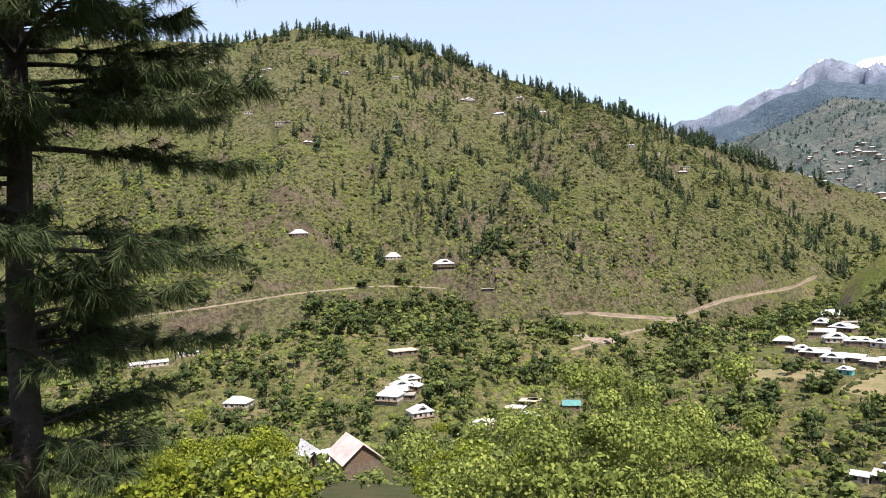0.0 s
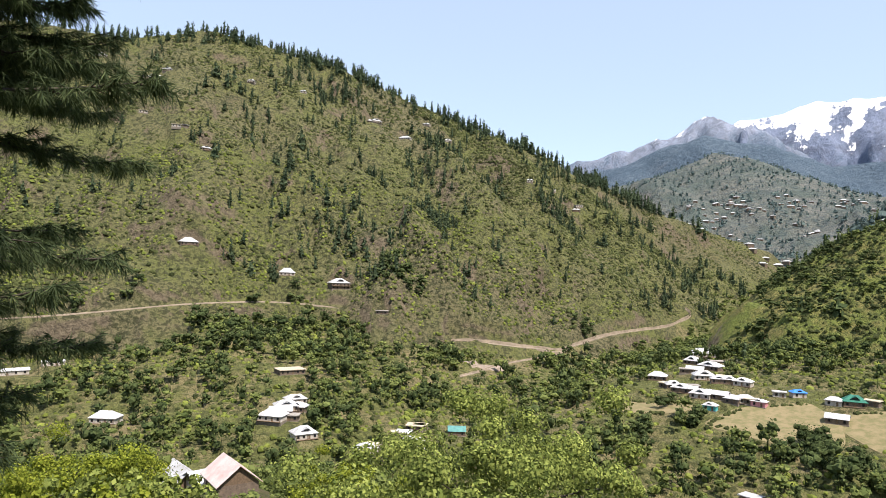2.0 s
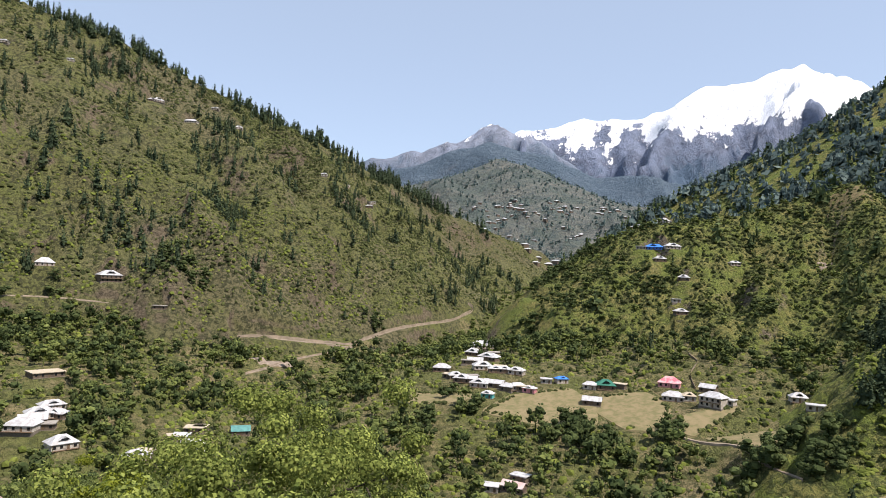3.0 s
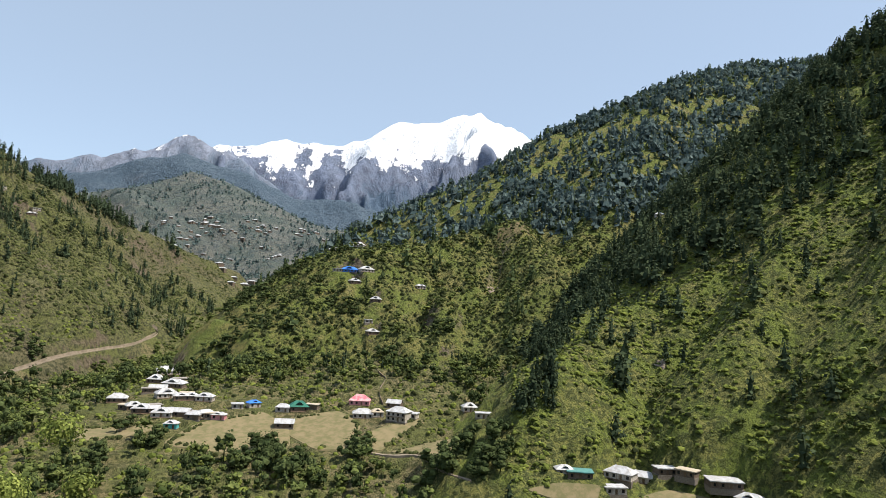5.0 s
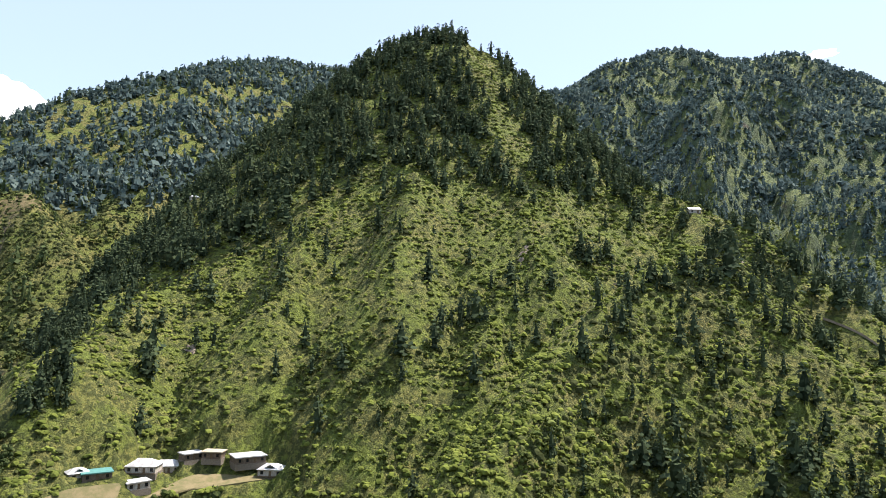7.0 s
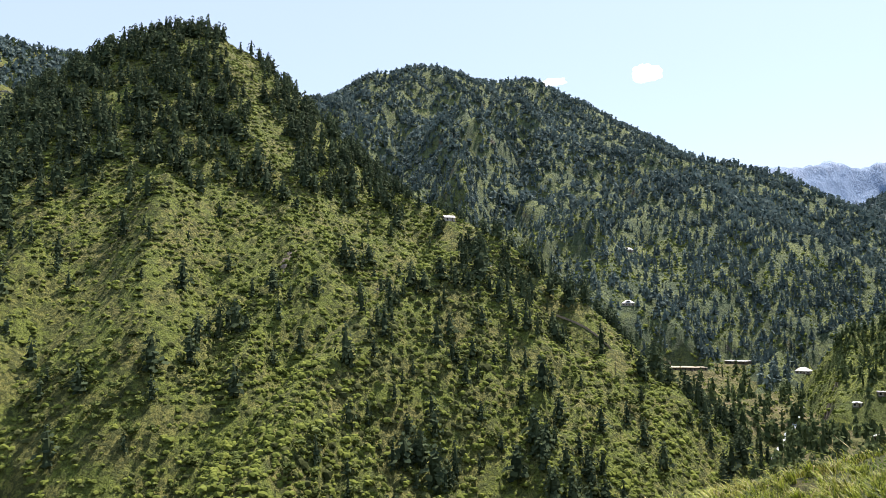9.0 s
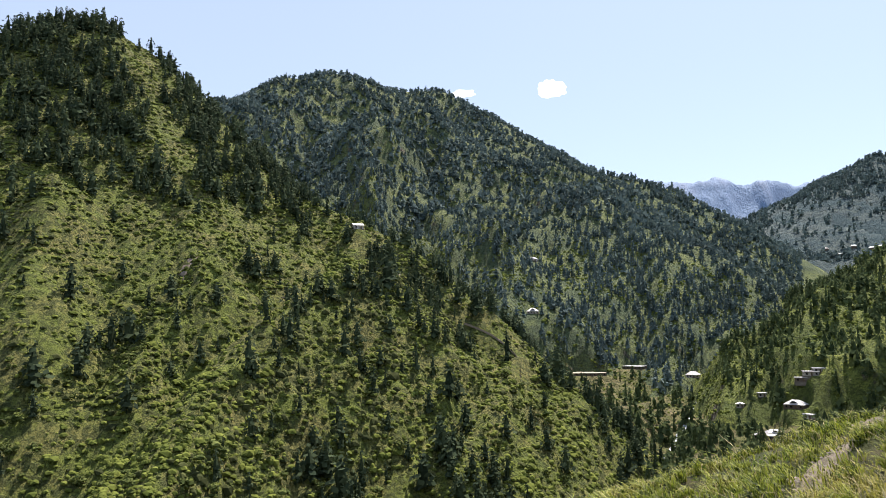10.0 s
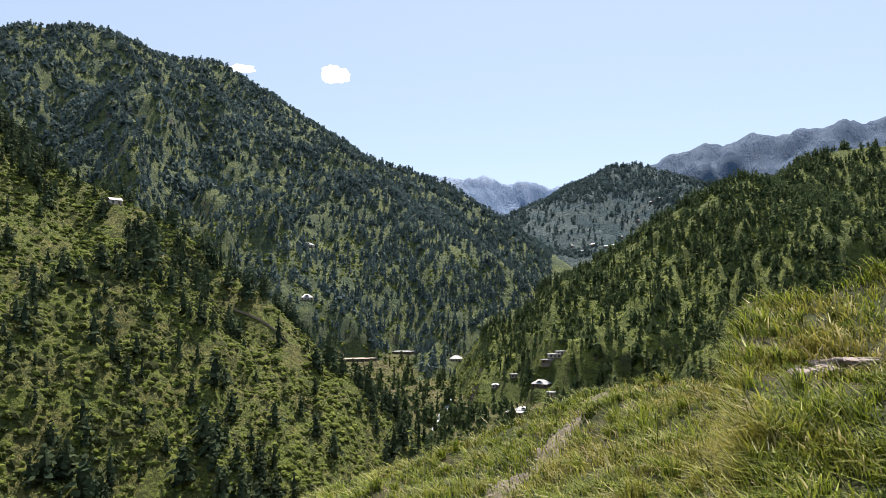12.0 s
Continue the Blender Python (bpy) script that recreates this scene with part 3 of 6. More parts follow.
def level_ground():
    """Works out the level of every house's yard and the lie of every field from the uncut slope."""
    pads, fields = [], []
    for hx, hy, w, *_ in itertools.chain(*VILLAGES):
        around = land_at(hx + w * 0.32 * np.array((0, -1, -1, 1, 1)), hy + w * 0.32 * np.array((0, -1, 1, -1, 1)))[0]
        pads.append((hx, hy, w * 0.5, float(0.45 * around[0] + 0.55 * around[1:].min()) + (0.2 if math.hypot(hx, hy) > 200 else 0.9)))
    for f in FIELDS:
        p = np.array(f, float)
        c = p.mean(0)
        z = land_at(p[:, 0], p[:, 1])[0]
        g = np.linalg.lstsq(np.c_[p - c, np.ones(len(p))], z, rcond=None)[0]
        fields.append((f, (c[0], c[1]), (g[0], g[1], g[2])))
    benches = []
    for line, half in ((HILL_ROAD, 3.0), (VALLEY_ROAD, 4.5), (LOWER_ROAD, 3.0), (FIELD_PATH, 2.0)):
        p = along(line, 7)
        z = land_at(p[:, 0], p[:, 1])[0]
        for _ in range(40):
            z[1:-1] = (z[:-2] + 2 * z[1:-1] + z[2:]) / 4
        if line is VALLEY_ROAD:                                      # its start is cut deep into the bank
            z -= 9 * np.clip(1 - np.arange(len(z)) * 7 / 85, 0, 1)
        benches.append(([tuple(v) for v in np.c_[p, z]], half))
    BENCHES.extend(benches)
    PADS.extend(pads)
    LEVELLED.extend(fields)


def clear_of_yards(x, y):
    """False in the open yards on the valley side of the houses, on roads and on fields."""
    ok = np.ones(x.shape, bool)
    for hx, hy, w, *_ in itertools.chain(*VILLAGES):
        r = math.hypot(hx, hy)
        ux, uy = hx / r, hy / r
        along = (x - hx) * ux + (y - hy) * uy
        side = np.abs((x - hx) * uy - (y - hy) * ux)
        ok &= ~((side < w * 0.62 + 1.5) & (along < w * 0.6 + 2) & (along > -min(0.05 * r, 20)))
    for line, wide in ((HILL_ROAD, 4), (VALLEY_ROAD, 12), (LOWER_ROAD, 9), (FIELD_PATH, 7), (SPUR_PATH, 5), (RIDGE_PATH, 4), (HILL_PATH, 5)):
        ok &= to_line(x, y, [(px, py, 0) for px, py in line])[0] > wide
    for f in FIELDS:
        ok &= ~within(x, y, f)
    return ok


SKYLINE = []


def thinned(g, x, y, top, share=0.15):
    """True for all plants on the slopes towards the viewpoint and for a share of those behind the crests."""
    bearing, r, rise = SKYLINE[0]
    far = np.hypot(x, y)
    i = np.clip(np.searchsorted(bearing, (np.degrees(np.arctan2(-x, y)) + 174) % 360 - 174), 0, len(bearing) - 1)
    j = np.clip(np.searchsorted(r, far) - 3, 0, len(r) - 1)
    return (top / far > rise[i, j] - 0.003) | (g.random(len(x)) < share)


def build_land():
    fine = np.arange(-174, 46, 0.25)
    bearing = np.radians(np.concatenate([fine, np.arange(46, 186, 2.0)]))
    r = np.concatenate([np.geomspace(0.05, 2, 12)[:-1], np.arange(2, 18, 0.4), np.geomspace(18, 60, 16)[:-1], np.arange(60, 250, 7), np.arange(250, 380, 4.5), np.arange(380, 700, 2.8), np.arange(700, 1300, 4.8),
                        np.arange(1300, 1800, 14), np.arange(1800, 4950, 32)])
    nb, nr = len(bearing), len(r)
    B, R = np.meshgrid(bearing, r, indexing="ij")
    x, y = (-R * np.sin(B)).ravel() + 0.3, (R * np.cos(B)).ravel() + 0.25
    z, form = land_at(x, y)
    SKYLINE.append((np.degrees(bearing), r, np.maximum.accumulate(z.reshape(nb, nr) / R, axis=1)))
    co = np.stack([x, y, z], 1)
    i, j = np.meshgrid(np.arange(nb), np.arange(nr - 1), indexing="ij")
    a = (i * nr + j).ravel()
    b = (((i + 1) % nb) * nr + j).ravel()
    quads = np.stack([a, a + 1, b + 1, b], 1)
    face_form = form[quads].max(1)
    labels = {"ground": ("wide green valley floor with terraced fields and shrubs", "ground"),
              "slope": ("steep grassy slope with tufts and bare patches", "slope"),
              "hill_a": ("dry grassy hillside with rock outcrops and terraces", "hill"),
              "hill_b": ("green terraced hill spur with conifers on the crest", "hill"),
              "hill_c": ("steep pointed green hill with scattered conifers", "hill"),
              "hill_d": ("high rounded hill covered with dense conifer forest", "hill"),
              "hill_e": ("forested hillside with grassy openings", "hill"),
              "hill_f": ("distant terraced hillside with forest patches", "hill"),
              "hill_m": ("distant hill with terraces and scattered houses", "hill"),
              "mountain_t": ("distant dark forested mountain below the snow", "mountain"),
              "mountain_r": ("grey rocky mountain with thin streaks of snow", "mountain"),
              "mountain_s": ("snow-covered rocky mountain range far up the valley", "mountain"),
              "mountain_g": ("far bare rocky mountain ridge", "mountain"),
              "mountain_h": ("far rocky mountain above the forest, tinted haze-blue", "mountain")}
    names = {"hill_a": "hill_1", "hill_b": "hill_2", "hill_c": "hill_3", "hill_d": "hill_4", "hill_e": "hill_5", "hill_f": "hill_6",
             "hill_m": "hill_7", "mountain_t": "mountain_1", "mountain_s": "mountain_2", "mountain_g": "mountain_3", "mountain_h": "mountain_4", "mountain_r": "mountain_5"}
    for k, n in enumerate(NAMES):
        q = quads[face_form == k]
        used, inv = np.unique(q, return_inverse=True)
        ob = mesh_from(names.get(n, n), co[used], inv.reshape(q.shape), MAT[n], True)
        tagged(ob, *labels[n], kind="structure")


def mesh_from(name, co, faces, material, smooth=False):
    """A mesh object from arrays: points, and faces that all have as many corners."""
    me = bpy.data.meshes.new(name)
    co, faces = np.asarray(co, np.float32), np.asarray(faces, np.int32)
    me.vertices.add(len(co))
    me.vertices.foreach_set("co", co.ravel())
    me.loops.add(faces.size)
    me.loops.foreach_set("vertex_index", faces.ravel())
    me.polygons.add(len(faces))
    me.polygons.foreach_set("loop_start", np.arange(0, faces.size, faces.shape[1], dtype=np.int32))
    me.update(calc_edges=True)
    me.polygons.foreach_set("use_smooth", np.full(len(faces), smooth))
    me.materials.append(material)
    return new(name, me)


level_ground()
build_land()

# ---------------------------------------------------------------- woods
def leaf_quads(rng, centres, size, droop=0.3, out=None):
    """Small leaf sprays: one quad each, lying over the crown where the way out of it is given, else turned at random."""
    n = len(centres)
    d = rng.normal(size=(n, 3))
    if out is None:
        d[:, 2] = np.abs(d[:, 2]) * 0.4 - droop
        e = np.cross(d, rng.normal(size=(n, 3)))
    else:
        face = out + rng.normal(size=(n, 3)) * 0.42 + (0, 0, 0.15)
        d = np.cross(face, d)
        e = np.cross(face, d)
    d /= np.linalg.norm(d, axis=1)[:, None]
    e /= np.linalg.norm(e, axis=1)[:, None]
    s = (np.asarray(size) * rng.uniform(0.7, 1.35, n))[:, None]
    co = np.stack([centres - d * s * 0.5, centres + e * s * 0.38, centres + d * s * 0.62, centres - e * s * 0.42], 1)
    return co.reshape(-1, 3), np.arange(4 * n).reshape(-1, 4)


def conifer(rng, tufts, width, blunt=0.65):
    """A conifer one metre high: a ragged crown of drooping sprays round a darker core, on a short bare stem."""
    bare = rng.uniform(0.05, 0.13)
    s = np.sort(rng.uniform(0, 1, tufts) ** 1.15)
    t = rng.uniform(0, 2 * math.pi, tufts)
    turn, ahead = rng.uniform(0, 2 * math.pi, 2)

    def reach(q):
        return width * (1 - q) ** blunt * (0.5 + 0.5 * np.minimum(1, q * 4)) + 0.012

    rad = reach(s) * (1 + 0.28 * np.sin(2 * t + turn + 5 * s) + 0.22 * np.sin(17 * s + ahead)) * rng.uniform(0.45, 1.05, tufts)
    h = bare + (1 - bare) * s
    centres = np.stack([np.cos(t) * rad, np.sin(t) * rad, h - 0.25 * rad], 1)
    out = np.stack([np.cos(t), np.sin(t), 0.55 + 0 * t], 1)
    size = (0.42 * width + 0.055) * math.sqrt(44 / tufts) * (1.15 - 0.5 * s)
    co, fa = leaf_quads(rng, centres, size, 0.3, out)
    ring = np.arange(5) * 2 * math.pi / 5
    core = [(0.48 * reach(0.0) * math.cos(a), 0.48 * reach(0.0) * math.sin(a), bare) for a in ring]
    core += [(0.46 * reach(0.45) * math.cos(a + 0.6), 0.46 * reach(0.45) * math.sin(a + 0.6), bare + 0.45 * (1 - bare)) for a in ring] + [(0, 0, 0.9)]
    core += [(0.014, 0, -0.04), (-0.007, 0.012, -0.04), (-0.007, -0.012, -0.04), (0, 0, 0.5)]
    i = len(co)
    k = [(i + a, i + (a + 1) % 5, i + 5 + (a + 1) % 5, i + 5 + a) for a in range(5)] + [(i + 5 + a, i + 5 + (a + 1) % 5, i + 10, i + 10) for a in range(5)]
    k += [(i + 11 + a, i + 11 + (a + 1) % 3, i + 14, i + 14) for a in range(3)] if tufts > 20 else []
    return np.concatenate([co, core]), np.concatenate([fa, k])


GOLDEN = (1 + 5 ** 0.5) / 2
CLUMP = np.array([(a, b * GOLDEN, 0) for a in (-1, 1) for b in (-1, 1)] + [(0, a, b * GOLDEN) for a in (-1, 1) for b in (-1, 1)] + [(b * GOLDEN, 0, a) for a in (-1, 1) for b in (-1, 1)]) / 1.902


def clump_faces():
    """The twenty faces of the icosahedron: every three corners that lie one edge apart."""
    edge = 2 / 1.902 + 0.01
    near = np.linalg.norm(CLUMP[:, None] - CLUMP[None], axis=2) < edge
    out = []
    for a, b, c in itertools.combinations(range(12), 3):
        if near[a, b] and near[b, c] and near[a, c]:
            n = np.dot(np.cross(CLUMP[b] - CLUMP[a], CLUMP[c] - CLUMP[a]), CLUMP[a])
            out.append((a, b, c, c) if n > 0 else (a, c, b, b))
    return np.array(out)


CLUMP_FACES = clump_faces()


def broadleaf(rng, clumps, sprays, squat=0.8, core=0.9):
    """A broadleaf tree one metre high: uneven clumps of leaves with loose sprays over them, gaps between, and a short trunk."""
    mid = rng.normal(size=(clumps, 3))
    mid /= np.linalg.norm(mid, axis=1)[:, None]
    mid = mid * rng.uniform(0.14, 0.30, (clumps, 1)) * (1, 1, squat * 1.15) + (0, 0, 0.50)
    rad = rng.uniform(0.11, 0.19, clumps)
    co = (CLUMP[None] * rng.uniform(0.72, 1.22, (clumps, 12, 1)) * rad[:, None, None] * core * (1, 1, 0.85) + mid[:, None]).reshape(-1, 3)
    fa = (CLUMP_FACES[None] + (np.arange(clumps) * 12)[:, None, None]).reshape(-1, 4)
    pick = rng.integers(0, clumps, sprays)
    d = rng.normal(size=(sprays, 3)) + (0, 0, 0.35)
    d /= np.linalg.norm(d, axis=1)[:, None]
    lc, lf = leaf_quads(rng, mid[pick] + d * rad[pick][:, None] * rng.uniform(1.0, 1.5, (sprays, 1)), 0.72 / math.sqrt(sprays), 0.0, d)
    i, j = len(co), len(co) + len(lc)
    trunk = np.array([(0.03, 0, -0.05), (-0.015, 0.025, -0.05), (-0.015, -0.025, -0.05), (0, 0, 0.6)])
    return np.concatenate([co, lc, trunk]), np.concatenate([fa, lf + i, [(j, j + 1, j + 3, j + 3), (j + 1, j + 2, j + 3, j + 3)]])


def shrub(rng, sides):
    """A low uneven bush: a lumpy dome that sits in the ground."""
    t = (np.arange(sides) + rng.uniform(-0.25, 0.25, sides)) * 2 * math.pi / sides
    a, b = rng.uniform(0.38, 0.6, sides), rng.uniform(0.25, 0.46, sides)
    low = np.stack([np.cos(t) * a, np.sin(t) * a, np.full(sides, -0.15)], 1)
    mid = np.stack([np.cos(t + 0.5) * b, np.sin(t + 0.5) * b, rng.uniform(0.25, 0.55, sides)], 1)
    co = np.concatenate([low, mid, [(rng.uniform(-0.15, 0.15), rng.uniform(-0.15, 0.15), rng.uniform(0.5, 0.75))]])
    k = np.arange(sides)
    n = (k + 1) % sides
    fa = np.concatenate([np.stack([k, n, sides + k, sides + k], 1), np.stack([n, sides + n, sides + k, sides + k], 1), np.stack([sides + k, sides + n, 0 * k + 2 * sides, 0 * k + 2 * sides], 1)])
    return co, fa


def scatter(name, protos, x, y, z, height, material, rng, label, category, spread=1.0):
    """One mesh of many copies of a few models: far woods that nobody could count."""
    which = rng.integers(0, len(protos), len(x))
    turn = rng.uniform(0, 2 * math.pi, len(x))
    co, fa, base = [], [], 0
    for k, (pc, pf) in enumerate(protos):
        m = which == k
        n = int(m.sum())
        if not n:
            continue
        c, s, h = np.cos(turn[m])[:, None], np.sin(turn[m])[:, None], height[m][:, None]
        w = h * spread * rng.uniform(0.8, 1.25, (n, 1))
        px = (pc[None, :, 0] * c - pc[None, :, 1] * s) * w + x[m][:, None]
        py = (pc[None, :, 0] * s + pc[None, :, 1] * c) * w + y[m][:, None]
        pz = pc[None, :, 2] * h + z[m][:, None]
        co.append(np.stack([px, py, pz], 2).reshape(-1, 3))
        fa.append((pf[None] + (np.arange(n) * len(pc))[:, None, None]).reshape(-1, 4) + base)
        base += n * len(pc)
    co, fa = np.concatenate(co), np.concatenate(fa)
    tri = fa[:, 2] == fa[:, 3]
    fa3 = np.concatenate([fa[tri][:, :3], fa[~tri][:, :3], fa[~tri][:, [0, 2, 3]]])
    return tagged(mesh_from(name, co, fa3, material), label, category, kind="stuff")


def candidates(rng, n, b0, b1, r0, r1):
    """Random places in a sector of the land, evenly by area."""
    b = np.radians(rng.uniform(b0, b1, n))
    r = np.sqrt(rng.uniform(r0 * r0, r1 * r1, n))
    x, y = -r * np.sin(b), r * np.cos(b)
    z, form = land_at(x, y)
    return x, y, z, form, np.degrees(b), r


rng = np.random.default_rng(5)
PINES = [conifer(rng, 58, w, p) for w, p in ((0.19, 0.5), (0.23, 0.6), (0.27, 0.42), (0.31, 0.5), (0.21, 0.38))]
PINES_FAR = [conifer(rng, 17, w, p) for w, p in ((0.23, 0.5), (0.28, 0.6), (0.33, 0.42))]
PINES_TINY = [conifer(rng, 7, w, p) for w, p in ((0.29, 0.5), (0.34, 0.6), (0.40, 0.42))]
BROADS = [broadleaf(rng, 6, 46, s) for s in (0.7, 0.8, 0.95, 1.15)]
BROADS_NEAR = [broadleaf(rng, 8, 190, s) for s in (0.8, 1.0, 1.25)]
BROADS_CLOSE = [broadleaf(rng, 11, 900, s, 0.55) for s in (0.8, 1.0, 1.25)]
SHRUBS = [shrub(rng, k) for k in (4, 5, 4, 5)]
FORM = {n: i for i, n in enumerate(NAMES)}


def crest_top(x, y, hill):
    return to_line(x, y, CRESTS[hill][0][1])[1]


def wood(name, hill, n, sector, density, heights, protos, material, label, category="trees", spread=1.0):
    x, y, z, form, b, r = candidates(rng, n, *sector)
    p = density(x, y, z, b, r) * (form == FORM[hill])
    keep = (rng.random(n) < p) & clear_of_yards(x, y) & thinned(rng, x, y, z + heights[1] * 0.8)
    x, y, z = x[keep], y[keep], z[keep]
    h = rng.uniform(*heights, len(x)) * rng.uniform(0.7, 1.1, len(x))
    return scatter(name, protos, x, y, z - 0.4, h, material, rng, label, category, spread)


def patches(x, y, metres, seed, lo, hi):
    return np.clip((0.5 + 0.5 * fbm(x, y, metres, 4, seed) - lo) / (hi - lo), 0, 1)


def on_a(x, y, z, b, r):
    top = np.clip(1 - (crest_top(x, y, "hill_a") - z) / 26, 0, 1)
    return np.clip(0.06 + 0.45 * patches(x, y, 110, 61, 0.55, 0.75) * (b < 6) + 0.15 * patches(x, y, 90, 62, 0.5, 0.8) + 0.25 * (b < -27) + 0.4 * top, 0, 1)


def on_b(x, y, z, b, r):
    return np.clip(0.06 + 0.8 * np.clip((r - 730) / 60, 0, 1) * (0.2 + 0.8 * patches(x, y, 90, 63, 0.38, 0.62)) + 0.3 * patches(x, y, 60, 67, 0.55, 0.7), 0, 1)


def on_c(x, y, z, b, r):
    lie = z / r                                                       # the wood's lower edge runs along the shoulder and up under the peak
    edge = np.interp(b, [-112, -105, -100, -95, -90, -85, -81, -75, -66, -60], [0.19, 0.175, 0.165, 0.175, 0.20, 0.205, 0.18, 0.10, 0.02, -0.07])
    dark = np.clip((lie - edge) / 0.02 + 0.5 * fbm(x, y, 40, 3, 97), 0, 1)
    meadow = np.abs(b + 92.6 + 22 * np.clip(0.40 - lie, 0, 1)) < 1.0 + 0.7 * fbm(x, y, 35, 2, 99)
    right = np.clip((-101 - b) / 4, 0, 1) * (0.08 + 0.34 * patches(x, y, 45, 64, 0.45, 0.64))
    face = 0.05 + 0.3 * patches(x, y, 50, 65, 0.54, 0.7) * (b < -76)
    lit = np.where(to_line(x, y, [(q[0] + 6, q[1] + 5, 0) for q in SPUR_LINE])[0] < 11, 0.12, 1.0)      # open grass along the spur
    return np.clip(np.where(meadow, 0.03, 0.95 * dark) + right + face * ~meadow, 0, 0.97) * lit


def dense(x, y, z, b, r):
    return 0.42 + 0.55 * patches(x, y, 70, 66, 0.34, 0.52)


wood("conifers", "hill_a", 6500, (-36, 34, 560, 1010), on_a, (10, 19), PINES, LEAF_CONIFER, "scattered dark green conifers on the dry hillside")
wood("conifers", "hill_b", 5600, (-86, -36, 480, 1700), on_b, (10, 20), PINES_FAR, LEAF_HAZY, "conifer wood over the upper hill spur")
wood("conifers", "hill_b", 6500, (-86, -40, 740, 1130), on_b, (10, 19), PINES_TINY, LEAF_HAZE_BLUE, "conifer wood under the ridge")
wood("conifers", "hill_b", 6000, (-88, -60, 1100, 1720), on_b, (13, 22), PINES_TINY, LEAF_HAZE_BLUE, "conifer forest on the high back ridge")
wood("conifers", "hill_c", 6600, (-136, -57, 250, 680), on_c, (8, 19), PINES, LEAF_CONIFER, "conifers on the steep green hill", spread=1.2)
wood("conifers", "hill_d", 19000, (-146, -86, 1000, 1720), dense, (9, 17), PINES_TINY, LEAF_HAZE_BLUE, "dense conifer forest on the high hill")
wood("conifers", "hill_d", 6500, (-146, -86, 560, 1000), dense, (8, 16), PINES_FAR, LEAF_HAZE_BLUE, "dense conifer forest on the hill's lower slope")
wood("conifers", "hill_e", 6800, (-172, -140, 380, 1050), dense, (8, 15), PINES_FAR, LEAF_HAZY, "conifer wood on the side valley's slope")


def on_crest(x, y, z, b, r):
    return np.clip(1.2 - (crest_top(x, y, "hill_a") - z) / 22, 0, 1) * (0.12 + 0.75 * patches(x, y, 55, 68, 0.42, 0.62))


def gorge(x, y, z, b, r):
    return (0.4 + 0.5 * patches(x, y, 60, 69, 0.35, 0.5)) * (r > 300)


wood("conifers", "hill_a", 6500, (-33, 34, 880, 1120), on_crest, (11, 24), PINES, LEAF_CONIFER, "line of tall conifers along the hill crest")
wood("conifers", "ground", 7000, (-166, -118, 300, 1300), gorge, (8, 17), PINES_FAR, LEAF_HAZY, "conifers in the side valley")
wood("conifers", "ground", 1800, (-66, -33, 480, 1500), gorge, (7, 14), PINES_FAR, LEAF_CONIFER, "conifers along the upper valley")


def undergrowth(hill, n, sector, size, label, material=None, walls=0.62, open_share=0.17, rows=0.0, protos=None, spread=1.35):
    """Low bushes: in patches over the slope, close along the terrace walls, and in rows along the contours."""
    b = np.radians(rng.uniform(sector[0], sector[1], n))
    r = np.sqrt(rng.uniform(sector[2] ** 2, sector[3] ** 2, n))
    x, y = -r * np.sin(b), r * np.cos(b)
    z, form, wall = land_full(x, y)
    p = np.where(wall > 0.15, walls, open_share * (0.2 + 0.8 * patches(x, y, 28, 77, 0.35, 0.65)))
    if hill == "hill_a":                                             # shrubs gather in runnels that cross the face aslant
        p *= np.clip((0.5 + 0.5 * fbm(x + 1.1 * z, 0.35 * (y - 1.1 * z), 75, 3, 79) - 0.2) * 2.8, 0.4, 1.3)
    if rows:
        k = z / rows + 0.5 * fbm(x, y, 30, 2, 78)
        p *= np.where(k - np.floor(k) < 0.5, 1.0, 0.3)
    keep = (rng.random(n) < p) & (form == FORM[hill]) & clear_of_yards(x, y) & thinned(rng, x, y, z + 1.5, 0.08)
    x, y, z = x[keep], y[keep], z[keep]
    h = size * np.minimum(rng.lognormal(0, 0.4, len(x)), 1.7)
    return scatter("shrubs", protos or SHRUBS, x, y, z - 0.1, h, material or LEAF_SHRUB, rng, label, "shrubs", spread)


def on_f(x, y, z, b, r):
    fields = (b > -154) & (b < -144) & (z / r < 0.15) & (z / r > 0.085)
    return np.where(fields, 0.22, 0.95) * dense(x, y, z, b, r)


wood("conifers", "hill_f", 9500, (-170, -139, 1800, 2650), on_f, (12, 20), PINES_TINY, LEAF_HAZE_BLUE, "distant conifer forest on the side valley's end")
wood("conifers", "hill_m", 2200, (-46, -20, 1500, 2750), gorge, (9, 16), PINES_TINY, LEAF_HAZE_BLUE, "distant woods between the terraces")
undergrowth("hill_a", 84000, (-36, 32, 540, 960), 2.0, "low dark green shrubs over the dry hillside", None, 0.75, 0.7)
undergrowth("hill_a", 26000, (-30, 32, 520, 720), 1.7, "green bushes on the lower terraces of the dry hillside", LEAF_BUSH, 0.7, 0.5)
undergrowth("hill_a", 9000, (-37, -20, 880, 1200), 2.0, "shrubs on the far end of the dry hillside", None, 0.6, 0.6)
undergrowth("hill_e", 24000, (-172, -138, 300, 900), 1.7, "green bushes between the conifers", LEAF_BUSH, 0.6, 0.7)
undergrowth("hill_d", 24000, (-146, -96, 500, 950), 2.0, "bushes between the conifers of the high hill", LEAF_BUSH, 0.6, 0.6)
undergrowth("ground", 14000, (-168, -100, 280, 800), 1.7, "bushes in the side valley", LEAF_BUSH, 0.6, 0.7)
undergrowth("hill_b", 46000, (-66, -36, 420, 760), 1.9, "low shrubs along the terraces", None, 0.62, 0.30)
